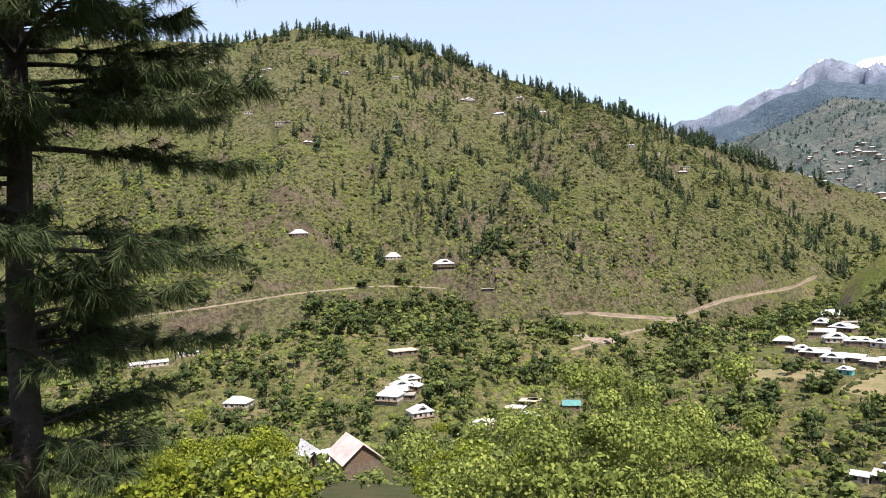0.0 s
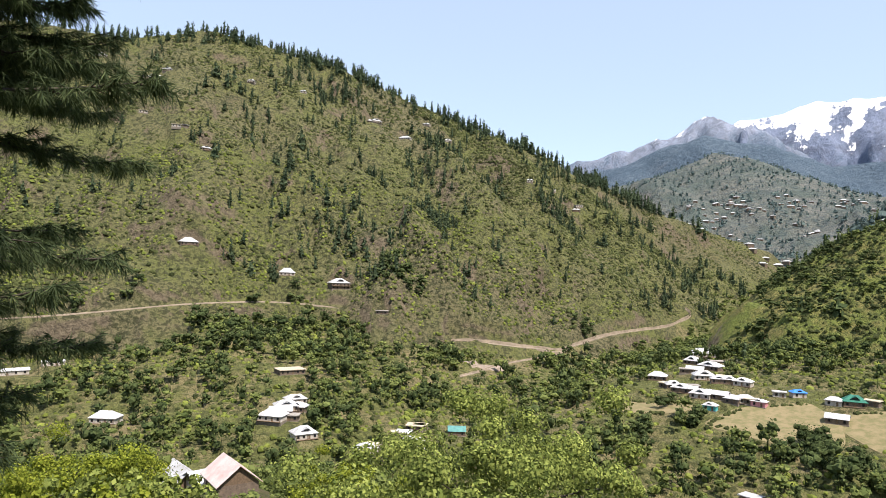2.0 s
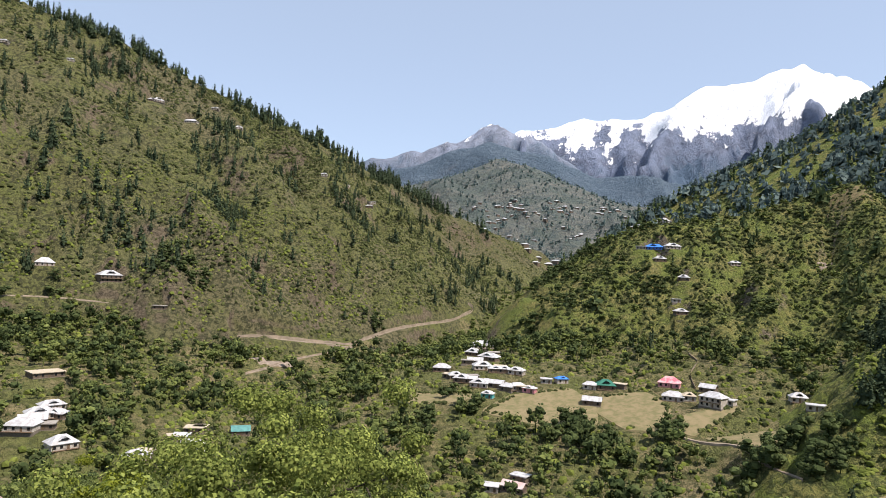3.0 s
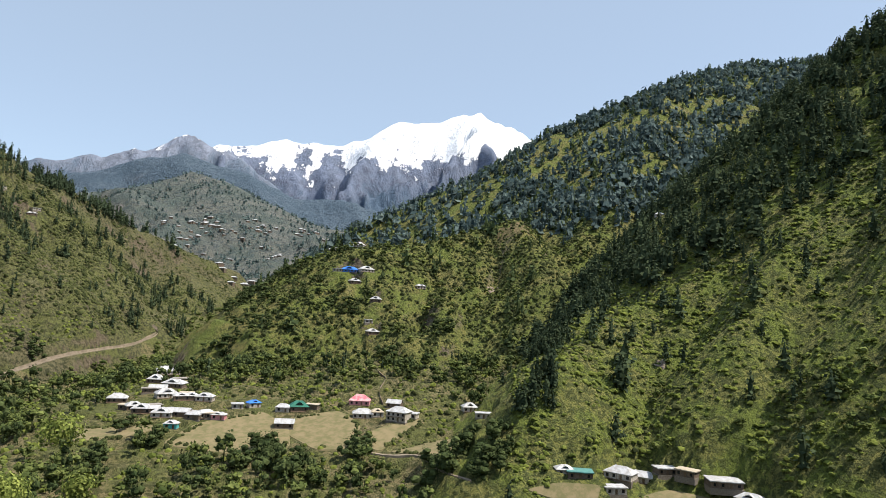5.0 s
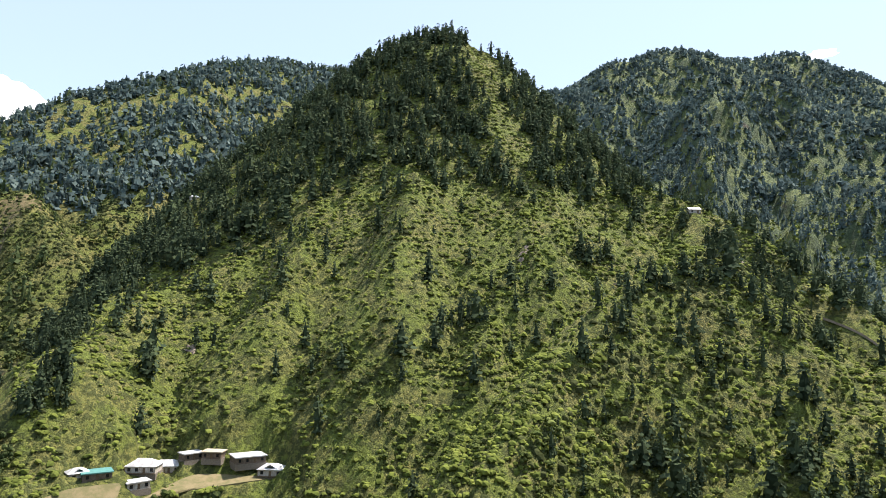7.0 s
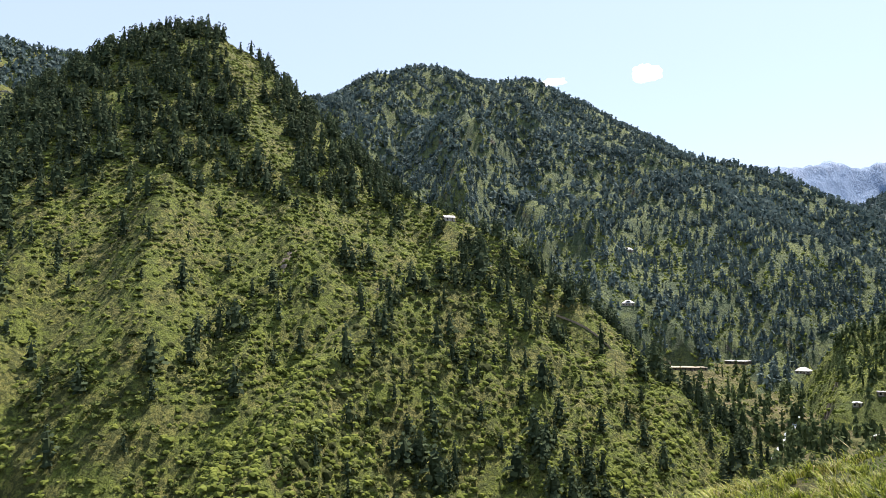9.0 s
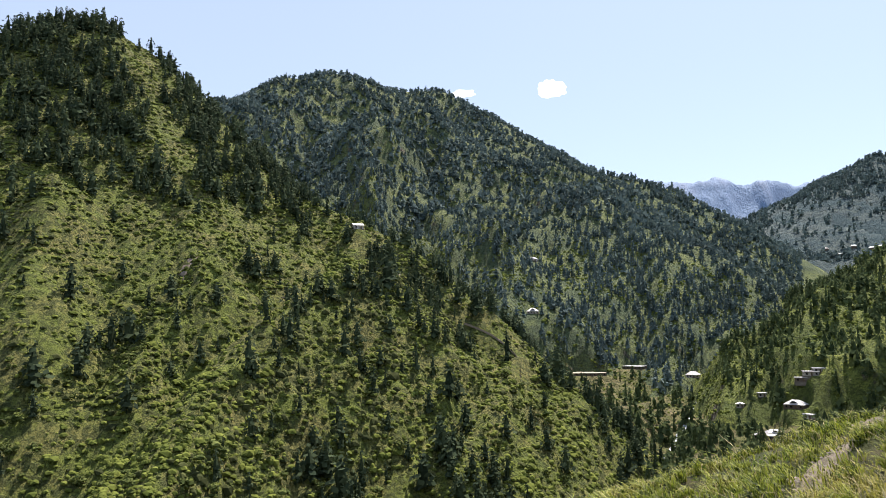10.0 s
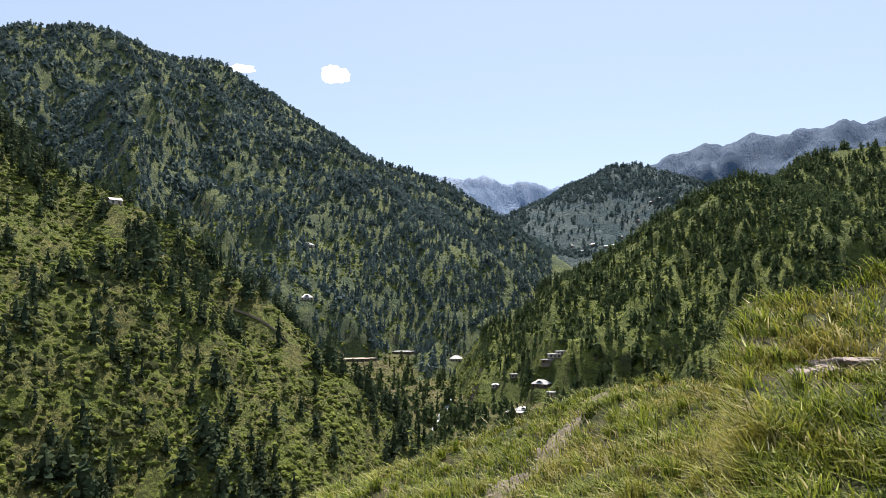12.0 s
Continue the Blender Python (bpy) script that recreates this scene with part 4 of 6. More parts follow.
undergrowth("hill_c", 78000, (-135, -58, 230, 640), 1.1, "bright green bushes in rows over the steep hill", LEAF_BUSH, 0.9, 1.0, 4.0, None, 1.9)
undergrowth("hill_c", 13000, (-135, -58, 230, 640), 1.4, "dark green shrubs between the bright bushes", None, 0.7, 0.7, 4.0, None, 1.7)


def spur_flank(x, y, z, b, r):
    d = to_line(x, y, SPUR_LINE)[0]
    flank = to_line(x, y, [(q[0] - 3, q[1] - 9, 0) for q in SPUR_LINE])[0] < d
    return flank * (d > 6) * (d < 60) * (0.25 + 0.6 * patches(x, y, 26, 74, 0.4, 0.6))


undergrowth("hill_c", 9000, (-136, -91, 230, 520), 1.6, "thick green scrub over the steep hill's flank", LEAF_BUSH, 0.7, 0.7, 0, None, 1.5)
wood("shrubs", "hill_c", 6000, (-125, -84, 230, 480), spur_flank, (1.8, 3.8), SHRUBS, LEAF_SHRUB, "dark thicket on the flank of the grassy spur", "shrubs", 1.2)
wood("conifers", "hill_c", 500, (-125, -84, 230, 480), spur_flank, (6, 13), PINES, LEAF_CONIFER, "conifers on the flank of the grassy spur")
undergrowth("slope", 2600, (-40, 42, 55, 130), 1.4, "leafy bushes on the slope below the viewpoint", LEAF_BROAD, 0.62, 0.3, 0, BROADS)
undergrowth("ground", 46000, (-72, 34, 200, 640), 1.7, "low dark shrubs on the valley terraces", None, 0.7, 0.22)
undergrowth("ground", 30000, (-72, 34, 200, 560), 1.7, "green bushes on the valley floor", LEAF_BUSH, 0.2, 0.5)


def in_valley(x, y, z, b, r):
    meadow = (b > -54) & (b < -24) & (r > 330) & (r < 440)
    view = (b > 5) & (b < 13.5) & (r < 140)                           # open ground below the two gabled houses
    return (0.16 + 0.8 * patches(x, y, 45, 71, 0.36, 0.54)) * np.where(meadow, 0.08, 1.0) * np.where(view, 0.0, 1.0)


def dense_foot(x, y, z, b, r):
    return (0.1 + 0.6 * patches(x, y, 50, 73, 0.5, 0.65)) * (z / r < -0.02) * np.where(b > -78, 0.25, 1.0)


wood("broadleaf_trees", "ground", 6200, (-72, 36, 265, 700), in_valley, (6, 13), BROADS, LEAF_BROAD, "green walnut and fruit trees on the valley floor", spread=1.05)
wood("broadleaf_trees", "ground", 3000, (-72, 36, 265, 640), in_valley, (9, 17), BROADS, LEAF_DEEP, "tall dark green trees on the valley floor", spread=0.75)
wood("broadleaf_trees", "ground", 700, (-66, 36, 190, 265), in_valley, (8, 15), BROADS_NEAR, LEAF_BROAD, "leafy green trees on the valley floor", spread=1.1)
wood("broadleaf_trees", "slope", 240, (-75, 40, 70, 150), in_valley, (5, 10), BROADS_CLOSE, LEAF_BROAD, "full leafy trees on the slope below", spread=1.1)
wood("broadleaf_trees", "slope", 640, (-75, 40, 150, 265), in_valley, (7, 14), BROADS_NEAR, LEAF_BROAD, "leafy trees on the slope below the viewpoint", spread=1.1)
wood("broadleaf_trees", "hill_c", 1500, (-128, -60, 235, 420), dense_foot, (4, 9), BROADS, LEAF_BROAD, "leafy green trees on the foot of the steep hill", spread=1.1)
wood("broadleaf_trees", "hill_b", 900, (-64, -36, 430, 720), in_valley, (4, 9), BROADS, LEAF_BROAD, "leafy trees among the terraces", spread=1.1)


wood("broadleaf_trees", "ground", 5200, (-52, -18, 620, 1250), dense, (6, 12), BROADS, LEAF_BROAD, "trees along the upper valley floor", spread=1.1)
wood("broadleaf_trees", "hill_b", 1600, (-46, -34, 560, 900), dense, (5, 10), BROADS, LEAF_DEEP, "dark leafy trees on the foot of the spur", spread=1.1)


def grove(x0, y0, radius, n, heights, protos, material, label, spread=1.1):
    a, q = rng.uniform(0, 2 * math.pi, n), radius * np.sqrt(rng.uniform(0, 1, n))
    x, y = x0 + q * np.cos(a), y0 + q * np.sin(a) * 0.7
    return scatter("trees", protos, x, y, land_at(x, y)[0] - 0.4, rng.uniform(*heights, n), material, rng, label, "trees", spread)


grove(50, 568, 22, 40, (6, 11), BROADS, LEAF_DEEP, "dark green leafy trees standing close together")
grove(229, 600, 9, 12, (6, 11), BROADS, LEAF_DEEP, "dark green leafy trees standing close together")
grove(-37, 557, 7, 6, (6, 11), BROADS, LEAF_DEEP, "dark green leafy trees standing close together")
grove(250, 774, 30, 40, (8, 14), PINES, LEAF_CONIFER, "dark conifers crowded in a hollow", 1.0)
grove(90, 692, 34, 45, (8, 14), PINES, LEAF_CONIFER, "dark conifers crowded in a hollow", 1.0)
grove(149, 318, 9, 4, (7, 13), BROADS_NEAR, LEAF_DEEP, "dark green leafy trees standing close together")
grove(180, 320, 9, 4, (7, 13), BROADS_NEAR, LEAF_DEEP, "dark green leafy trees standing close together")
grove(175, 343, 6, 2, (7, 13), BROADS_NEAR, LEAF_DEEP, "dark green leafy trees standing close together")
grove(205, 272, 13, 14, (7, 13), BROADS_NEAR, LEAF_DEEP, "dark green leafy trees standing close together")
grove(209, 253, 12, 10, (7, 13), BROADS_NEAR, LEAF_DEEP, "dark green leafy trees standing close together")
grove(244, 241, 10, 8, (7, 13), BROADS_NEAR, LEAF_DEEP, "dark green leafy trees standing close together")
grove(307, 468, 22, 20, (6, 11), BROADS, LEAF_DEEP, "dark green leafy trees standing close together")
grove(248, 187, 14, 16, (7, 13), BROADS_NEAR, LEAF_DEEP, "dark green leafy trees standing close together")
grove(245, 164, 14, 14, (7, 13), BROADS_NEAR, LEAF_DEEP, "dark green leafy trees standing close together")
grove(426, 334, 10, 10, (6, 11), BROADS, LEAF_DEEP, "dark green leafy trees standing close together")
grove(362, 201, 16, 40, (8, 14), PINES, LEAF_CONIFER, "dark conifers crowded in a hollow", 1.0)
grove(274, 157, 12, 26, (8, 14), PINES, LEAF_CONIFER, "dark conifers crowded in a hollow", 1.0)
grove(-63, 542, 9, 5, (6, 11), BROADS, LEAF_DEEP, "dark green leafy trees standing close together")
grove(-177, 493, 9, 6, (6, 11), BROADS, LEAF_DEEP, "dark green leafy trees standing close together")
grove(-143, 505, 8, 4, (6, 11), BROADS, LEAF_DEEP, "dark green leafy trees standing close together")
grove(-90, 464, 30, 26, (6, 11), BROADS, LEAF_DEEP, "dark green leafy trees standing close together")


# ---------------------------------------------------------------- helpers for things
def part(name, bm, material, parent, label=""):
    """Links a bmesh as one mesh object under a thing or part."""
    me = bpy.data.meshes.new(name)
    bm.normal_update()
    bm.to_mesh(me)
    bm.free()
    me.materials.append(material)
    ob = new(name, me)
    ob.parent = parent
    return tagged(ob, label)


def thing(name, m, label, category, group=""):
    ob = tagged(new(name), label, category, group)
    ob.empty_display_size = 0.3
    ob.matrix_world = m
    return ob


def add_box(bm, x0, x1, y0, y1, z0, z1, bevel=0.0):
    vs = [bm.verts.new(c) for c in ((x0, y0, z0), (x1, y0, z0), (x1, y1, z0), (x0, y1, z0), (x0, y0, z1), (x1, y0, z1), (x1, y1, z1), (x0, y1, z1))]
    for f in ((3, 2, 1, 0), (4, 5, 6, 7), (0, 1, 5, 4), (1, 2, 6, 5), (2, 3, 7, 6), (3, 0, 4, 7)):
        bm.faces.new([vs[i] for i in f])
    return vs


def box(*a):
    bm = bmesh.new()
    add_box(bm, *a)
    return bm


def poly(bm, pts):
    bm.faces.new([bm.verts.new(p) for p in pts])


def ground_z(x, y):
    return float(land_at(np.array([float(x)]), np.array([float(y)]))[0][0])


# ---------------------------------------------------------------- houses
WALLS = {"white": plain("whitewashed_wall", (0.46, 0.43, 0.38), (0.30, 0.26, 0.22), 1.5, 0.85),
         "brown": plain("mud_and_stone_wall", (0.165, 0.125, 0.092), (0.10, 0.078, 0.062), 1.0, 0.9, 0.06),
         "teal": plain("teal_painted_wall", (0.10, 0.42, 0.40), (0.07, 0.30, 0.30), 1.5, 0.7),
         "pink": plain("pink_painted_wall", (0.55, 0.25, 0.27), (0.42, 0.18, 0.20), 1.5, 0.7),
         "blue": plain("blue_painted_wall", (0.05, 0.18, 0.55), (0.04, 0.13, 0.40), 1.5, 0.7)}
ROOFS = {"white": plain("white_tin_roof", (0.52, 0.53, 0.55), (0.34, 0.33, 0.32), 2.2, 0.5, 0.0, 0.15),
         "pale": plain("pale_mud_roof", (0.46, 0.40, 0.31), (0.34, 0.29, 0.22), 1.5, 0.9),
         "grey": plain("grey_slab_roof", (0.30, 0.28, 0.25), (0.20, 0.18, 0.16), 1.5, 0.85),
         "teal": plain("teal_tin_roof", (0.10, 0.26, 0.24), (0.07, 0.18, 0.175), 2.0, 0.5),
         "green": plain("dark_green_tin_roof", (0.03, 0.16, 0.11), (0.02, 0.11, 0.08), 2.0, 0.5),
         "red": plain("red_tin_roof", (0.50, 0.11, 0.15), (0.60, 0.40, 0.40), 3.0, 0.5),
         "pink": plain("faded_pink_tin_roof", (0.46, 0.31, 0.29), (0.52, 0.44, 0.42), 2.5, 0.5),
         "blue": plain("bright_blue_tin_roof", (0.05, 0.22, 0.68), (0.04, 0.16, 0.52), 2.0, 0.5)}
GLASS = plain("dark_window_glass", (0.02, 0.022, 0.025), None, 1.0, 0.15)
TIMBER = plain("weathered_timber", (0.16, 0.11, 0.07), (0.10, 0.07, 0.045), 0.4, 0.85)
STONE = plain("rubble_stone", (0.21, 0.18, 0.145), (0.14, 0.12, 0.10), 0.6, 0.95, 0.08)
SAY_WALL = {"white": "whitewashed", "brown": "mud and stone", "teal": "teal painted", "pink": "pink painted", "blue": "blue painted"}
SAY_ROOF = {"white": "white tin", "pale": "pale mud", "grey": "grey slab", "teal": "teal tin", "green": "dark green tin", "red": "red tin",
            "pink": "faded pink tin", "blue": "bright blue tin"}


def hip_roof(bm, w, d, z, rise, over):
    """A hipped roof as one thick shell."""
    x, y, r = w / 2 + over, d / 2 + over, max(w / 2 - d * 0.42, w * 0.08)
    low = [(-x, -y, z), (x, -y, z), (x, y, z), (-x, y, z)]
    eave = [(px, py, z + 0.16) for px, py, _ in low]
    a, b = (-r, 0, z + rise), (r, 0, z + rise)
    poly(bm, [eave[0], eave[1], b, a])
    poly(bm, [eave[2], eave[3], a, b])
    poly(bm, [eave[1], eave[2], b])
    poly(bm, [eave[3], eave[0], a])
    for i in range(4):
        poly(bm, [low[i], low[(i + 1) % 4], eave[(i + 1) % 4], eave[i]])
    poly(bm, low[::-1])


def gable_roof(bm, w, d, z, rise, over):
    x, y = w / 2 + over, d / 2 + over
    for s in (-1, 1):
        poly(bm, [(-x, s * y, z), (x, s * y, z), (x, 0, z + rise), (-x, 0, z + rise)][::s])
        poly(bm, [(-x, s * y, z - 0.12), (x, s * y, z - 0.12), (x, 0, z + rise - 0.12), (-x, 0, z + rise - 0.12)][::-s])
        poly(bm, [(-x, s * y, z - 0.12), (x, s * y, z - 0.12), (x, s * y, z), (-x, s * y, z)][::s])
        for e in (-x, x):
            poly(bm, [(e, s * y, z - 0.12), (e, 0, z + rise - 0.12), (e, 0, z + rise), (e, s * y, z)])


def house(x, y, w, build, wall, roof, group):
    """A hillside house: stone plinth, walls, roof with dormer, windows and door on the valley side (-y)."""
    rng = random.Random(int(x * 7 + y * 13))
    d = w * rng.uniform(0.6, 0.8) if build != "long" else w * 0.28
    storeys = 2 if build == "two" or (build == "hip" and w > 15) else 1
    h = 2.5 * storeys
    r = math.hypot(x, y)
    turn = math.degrees(math.atan2(-x, y)) + rng.uniform(-28, 28)
    if build == "long":
        turn = math.degrees(math.atan2(-x, y)) + 8
    if build == "end":                                             # gable end towards the valley
        turn = math.degrees(math.atan2(-x, y)) - 72
    z = ground_z(x, y) + 0.12
    label = "%s %s house with a %s roof" % ({"hip": "hipped", "flat": "low", "gable": "gabled", "end": "steep-gabled", "two": "two-storey", "long": "long narrow"}[build],
                                          SAY_WALL[wall], SAY_ROOF[roof])
    ob = thing("house", pose(x, y, z, 0, 0, turn), label, "house", group)
    part("plinth", box(-w / 2 - 0.3, w / 2 + 0.3, -d / 2 - 0.3, d / 2 + 0.3, -2.5, 0), STONE, ob, "rubble stone plinth")
    walls = part("wall", box(-w / 2, w / 2, -d / 2, d / 2, 0, h), WALLS[wall], ob)
    bm = bmesh.new()
    if build in ("hip", "two"):
        rise = d * rng.uniform(0.30, 0.42)
        hip_roof(bm, w, d, h, rise, 0.5)
        roof_ob = part("roof", bm, ROOFS[roof], ob)
        if build == "hip" and rng.random() < 0.7:
            bm = bmesh.new()                                       # dormer with its own little gable
            q, dy = w * 0.22, -d * 0.40
            for s in (-1, 1):
                poly(bm, [(0, dy - 0.5, h + rise * 0.95), (0, 0, h + rise * 0.95), (s * q, 0, h + rise * 0.42), (s * q, dy - 0.5, h + rise * 0.42)][::s])
            poly(bm, [(-q, dy - 0.3, h + rise * 0.42), (q, dy - 0.3, h + rise * 0.42), (0, dy - 0.3, h + rise * 0.93)])
            dormer = part("dormer", bm, ROOFS[roof], roof_ob)
            part("attic_window", box(-q * 0.6, q * 0.6, dy - 0.36, dy - 0.3, h + rise * 0.44, h + rise * 0.66), GLASS, ob)
    elif build in ("gable", "long", "end"):
        rise = d * {"gable": 0.32, "long": 0.22, "end": 0.46}[build]
        gable_roof(bm, w, d, h, rise, 0.5)
        part("roof", bm, ROOFS[roof], ob)
        for e in (-w / 2, w / 2):
            bm = bmesh.new()
            poly(bm, [(e, -d / 2, h), (e, d / 2, h), (e, 0, h + rise - 0.15)])
            part("gable", bm, TIMBER, ob, "dark open timber gable")
    else:
        add_box(bm, -w / 2 - 0.5, w / 2 + 0.5, -d / 2 - 0.6, d / 2 + 0.4, h, h + 0.4)
        part("roof", bm, ROOFS[roof], ob)
    n = max(2, min(5, int(w / 2.6)))
    pane = None
    for s in range(storeys):
        for k in range(n):
            cx = (k + 0.5) / n * w - w / 2
            if s == 0 and k == n // 2:
                part("door", box(cx - 0.5, cx + 0.5, -d / 2 - 0.06, -d / 2 + 0.02, 0.05, 2.05), TIMBER, ob)
                continue
            if pane is None:
                fr = part("window", box(-0.62, 0.62, -0.05, 0.02, -0.1, 1.3), TIMBER, ob, "timber window frame")
                part("pane", box(-0.5, 0.5, -0.09, -0.05, 0.0, 1.2), GLASS, fr)
                fr.matrix_basis = pose(cx, -d / 2, 0.75 + s * 2.5)
                pane = fr
            else:
                copy_thing(pane, pose(cx, -d / 2, 0.75 + s * 2.5))
    if build in ("two", "hip") and w > 8:
        bm = bmesh.new()                                           # gallery on posts along the front
        add_box(bm, -w / 2, w / 2, -d / 2 - 1.1, -d / 2, h - 2.55, h - 2.4)
        part("gallery", bm, TIMBER, ob)
        for e in (-w / 2 + 0.1, 0, w / 2 - 0.1):
            part("post", box(e - 0.07, e + 0.07, -d / 2 - 1.05, -d / 2 - 0.91, h - 2.4, h), TIMBER, ob)
    return ob


for rows, group in ((HAMLET, "houses of the hamlet"), (ROADSIDE, "houses above the road"), (HIGH, "houses high on the hillside"),
                    (BIGHOUSE, "houses on the slope below"), (VILLAGE, "houses of the village"), (FIELDSIDE, "houses beside the fields"),
                    (SPUR, "houses on the spur"), (FLATS, "farm houses"), (UPPER, "houses in the forest"), (GORGE, "houses in the side valley"),
                    (BANKSIDE, "houses above the stream")):
    for row in rows:
        house(*row, group)


# ---------------------------------------------------------------- distant houses up the valley
def far_house(w, tint):
    ob = thing("distant_house", pose(0, 0, -400), "small distant house with a %s roof" % SAY_ROOF[tint], "house", "houses of the distant town")
    part("wall", box(-w / 2, w / 2, -w * 0.35, w * 0.35, -4, 3.2), WALLS["brown"], ob)
    bm = bmesh.new()
    hip_roof(bm, w, w * 0.7, 3.2, w * 0.2, 0.8)
    part("roof", bm, ROOFS[tint], ob)
    return ob


rng = np.random.default_rng(9)
models = [far_house(11, "white"), far_house(15, "white"), far_house(10, "white")]
used = set()


def far_village(n, sector):
    x, y, z, form, b, r = candidates(rng, n * 4, *sector)
    close = fbm(x, y, 220, 3, 91) + 0.2 * rng.normal(size=len(x))
    order = np.argsort(-close)[:n]
    for i in order:
        m = models[rng.integers(0, 3)]
        at = pose(x[i], y[i], z[i] + 0.6, 0, 0, b[i] + rng.uniform(-40, 40))
        if m.name in used:
            copy_thing(m, at)
        else:
            m.matrix_world = at
            used.add(m.name)


far_village(95, (-43, -28.5, 1600, 2250))
far_village(24, (-41, -33, 1400, 1700))
far_village(28, (-38, -33, 1050, 1400))
far_village(26, (-156, -147, 1850, 2300))


# ---------------------------------------------------------------- roads, paths, fields, stream
EARTH = plain("bare_earth", (0.27, 0.22, 0.165), (0.17, 0.14, 0.105), 5.0, 0.95, 0.08)
FIELD = plain("ploughed_stubble_field", (0.205, 0.165, 0.092), (0.130, 0.122, 0.056), 4.0, 0.95, 0.06)


def ribbon(name, nodes, width, label, category, bank=0.0, lift=0.35, wall=4.0):
    """A track along the slope: level surface, outer wall going down into the ground, cut bank on the hill side."""
    p = along(nodes, 4)
    z = land_at(p[:, 0], p[:, 1])[0]
    for _ in range(4):
        z[1:-1] = (z[:-2] + 2 * z[1:-1] + z[2:]) / 4
    out = -p / np.hypot(p[:, 0], p[:, 1])[:, None]
    ragged = 1 + 0.25 * fbm(p[:, 0], p[:, 1], 14, 3, 81)
    prof = [(0.62, -wall), (0.5, 0.0), (-0.5, 0.0)] + ([(-0.62, bank)] if bank else []) + [(-1.6, bank * 0.6 - 1.5)]
    co, fa, m = [], [], len(prof)
    for i in range(len(p)):
        for k, (s, dz) in enumerate(prof):
            q = p[i] + out[i] * s * width * ragged[i]
            co.append((q[0], q[1], z[i] + lift + dz * (ragged[i] if dz > 0 else 1)))
        if i:
            fa += [((i - 1) * m + k, (i - 1) * m + k + 1, i * m + k + 1, i * m + k) for k in range(m - 1)]
    return tagged(mesh_from(name, co, fa, EARTH), label, category, kind="structure")


ribbon("road", HILL_ROAD, 2.4, "unpaved earth road cut into the hillside", "road", 0.5, 0.4, 1.2)
ribbon("road", VALLEY_ROAD, 5.0, "dusty unpaved road round the foot of the hill", "road", 2.2, 0.5, 1.6)
ribbon("road", LOWER_ROAD, 3.0, "rough earth track below the road", "road", 0.9, 0.4, 1.2)
ribbon("path", SPUR_PATH, 2.6, "winding earth footpath up the terraces", "path", 0, 1.0, 1.6)
ribbon("path", FIELD_PATH, 2.6, "pale footpath along the field edge", "path", 0, 0.4, 1.0)
ribbon("path", HILL_PATH, 1.8, "narrow earth footpath on the green hill", "path", 0, 0.9, 1.4)
ribbon("path", RIDGE_PATH, 1.6, "narrow earth footpath over the ridge", "path", 0, 0.4, 1.0)


def field(corners):
    """A levelled field with an earth edge falling to the terrace below."""
    p = np.array(corners, float)
    c = p.mean(0)
    p = c + (p - c) * 1.10
    fine = []
    for a, b in zip(p, np.roll(p, -1, 0)):
        fine += [a + (b - a) * t for t in np.arange(0, 1, 0.125)]
    p = np.array(fine)
    for _ in range(2):
        p = (np.roll(p, 1, 0) + 2 * p + np.roll(p, -1, 0)) / 4
    (mx, my), (gx, gy, g0) = LEVELLED[FIELDS.index(corners)][1:]
    top = (p[:, 0] - mx) * gx + (p[:, 1] - my) * gy + g0 + 0.3
    bm = bmesh.new()
    up = [bm.verts.new((*q, h)) for q, h in zip(p, top)]
    down = [bm.verts.new((*(c + (q - c) * 1.03), h - 1.2)) for q, h in zip(p, top)]
    mid = bm.verts.new((*c, (c[0] - mx) * gx + (c[1] - my) * gy + g0 + 0.3))
    for i in range(len(p)):
        j = (i + 1) % len(p)
        bm.faces.new((up[i], up[j], mid))
        bm.faces.new((down[i], down[j], up[j], up[i]))
    bmesh.ops.recalc_face_normals(bm, faces=bm.faces)
    ob = part("field", bm, FIELD, None)
    return tagged(ob, "dry stubble field levelled on a terrace", "field", kind="structure")


for f in FIELDS:
    field(f)

# hedges along the field edges
hx, hy = [], []
for f in FIELDS[:5]:
    for (ax, ay), (bx, by) in zip(f, f[1:] + f[:1]):
        k = int(math.hypot(bx - ax, by - ay) / 1.1)
        q = rng.random(k)
        q = q[fbm(ax + (bx - ax) * q, ay + (by - ay) * q, 18, 2, 93) > -0.25]
        hx.append(ax + (bx - ax) * q + rng.normal(0, 0.5, len(q)))
        hy.append(ay + (by - ay) * q + rng.normal(0, 0.5, len(q)))
hx, hy = np.concatenate(hx), np.concatenate(hy)
scatter("hedge", SHRUBS, hx, hy, land_at(hx, hy)[0] + 0.3, rng.uniform(1.1, 2.2, len(hx)), LEAF_SHRUB, rng, "low green hedges along the field edges", "hedge", 1.3)


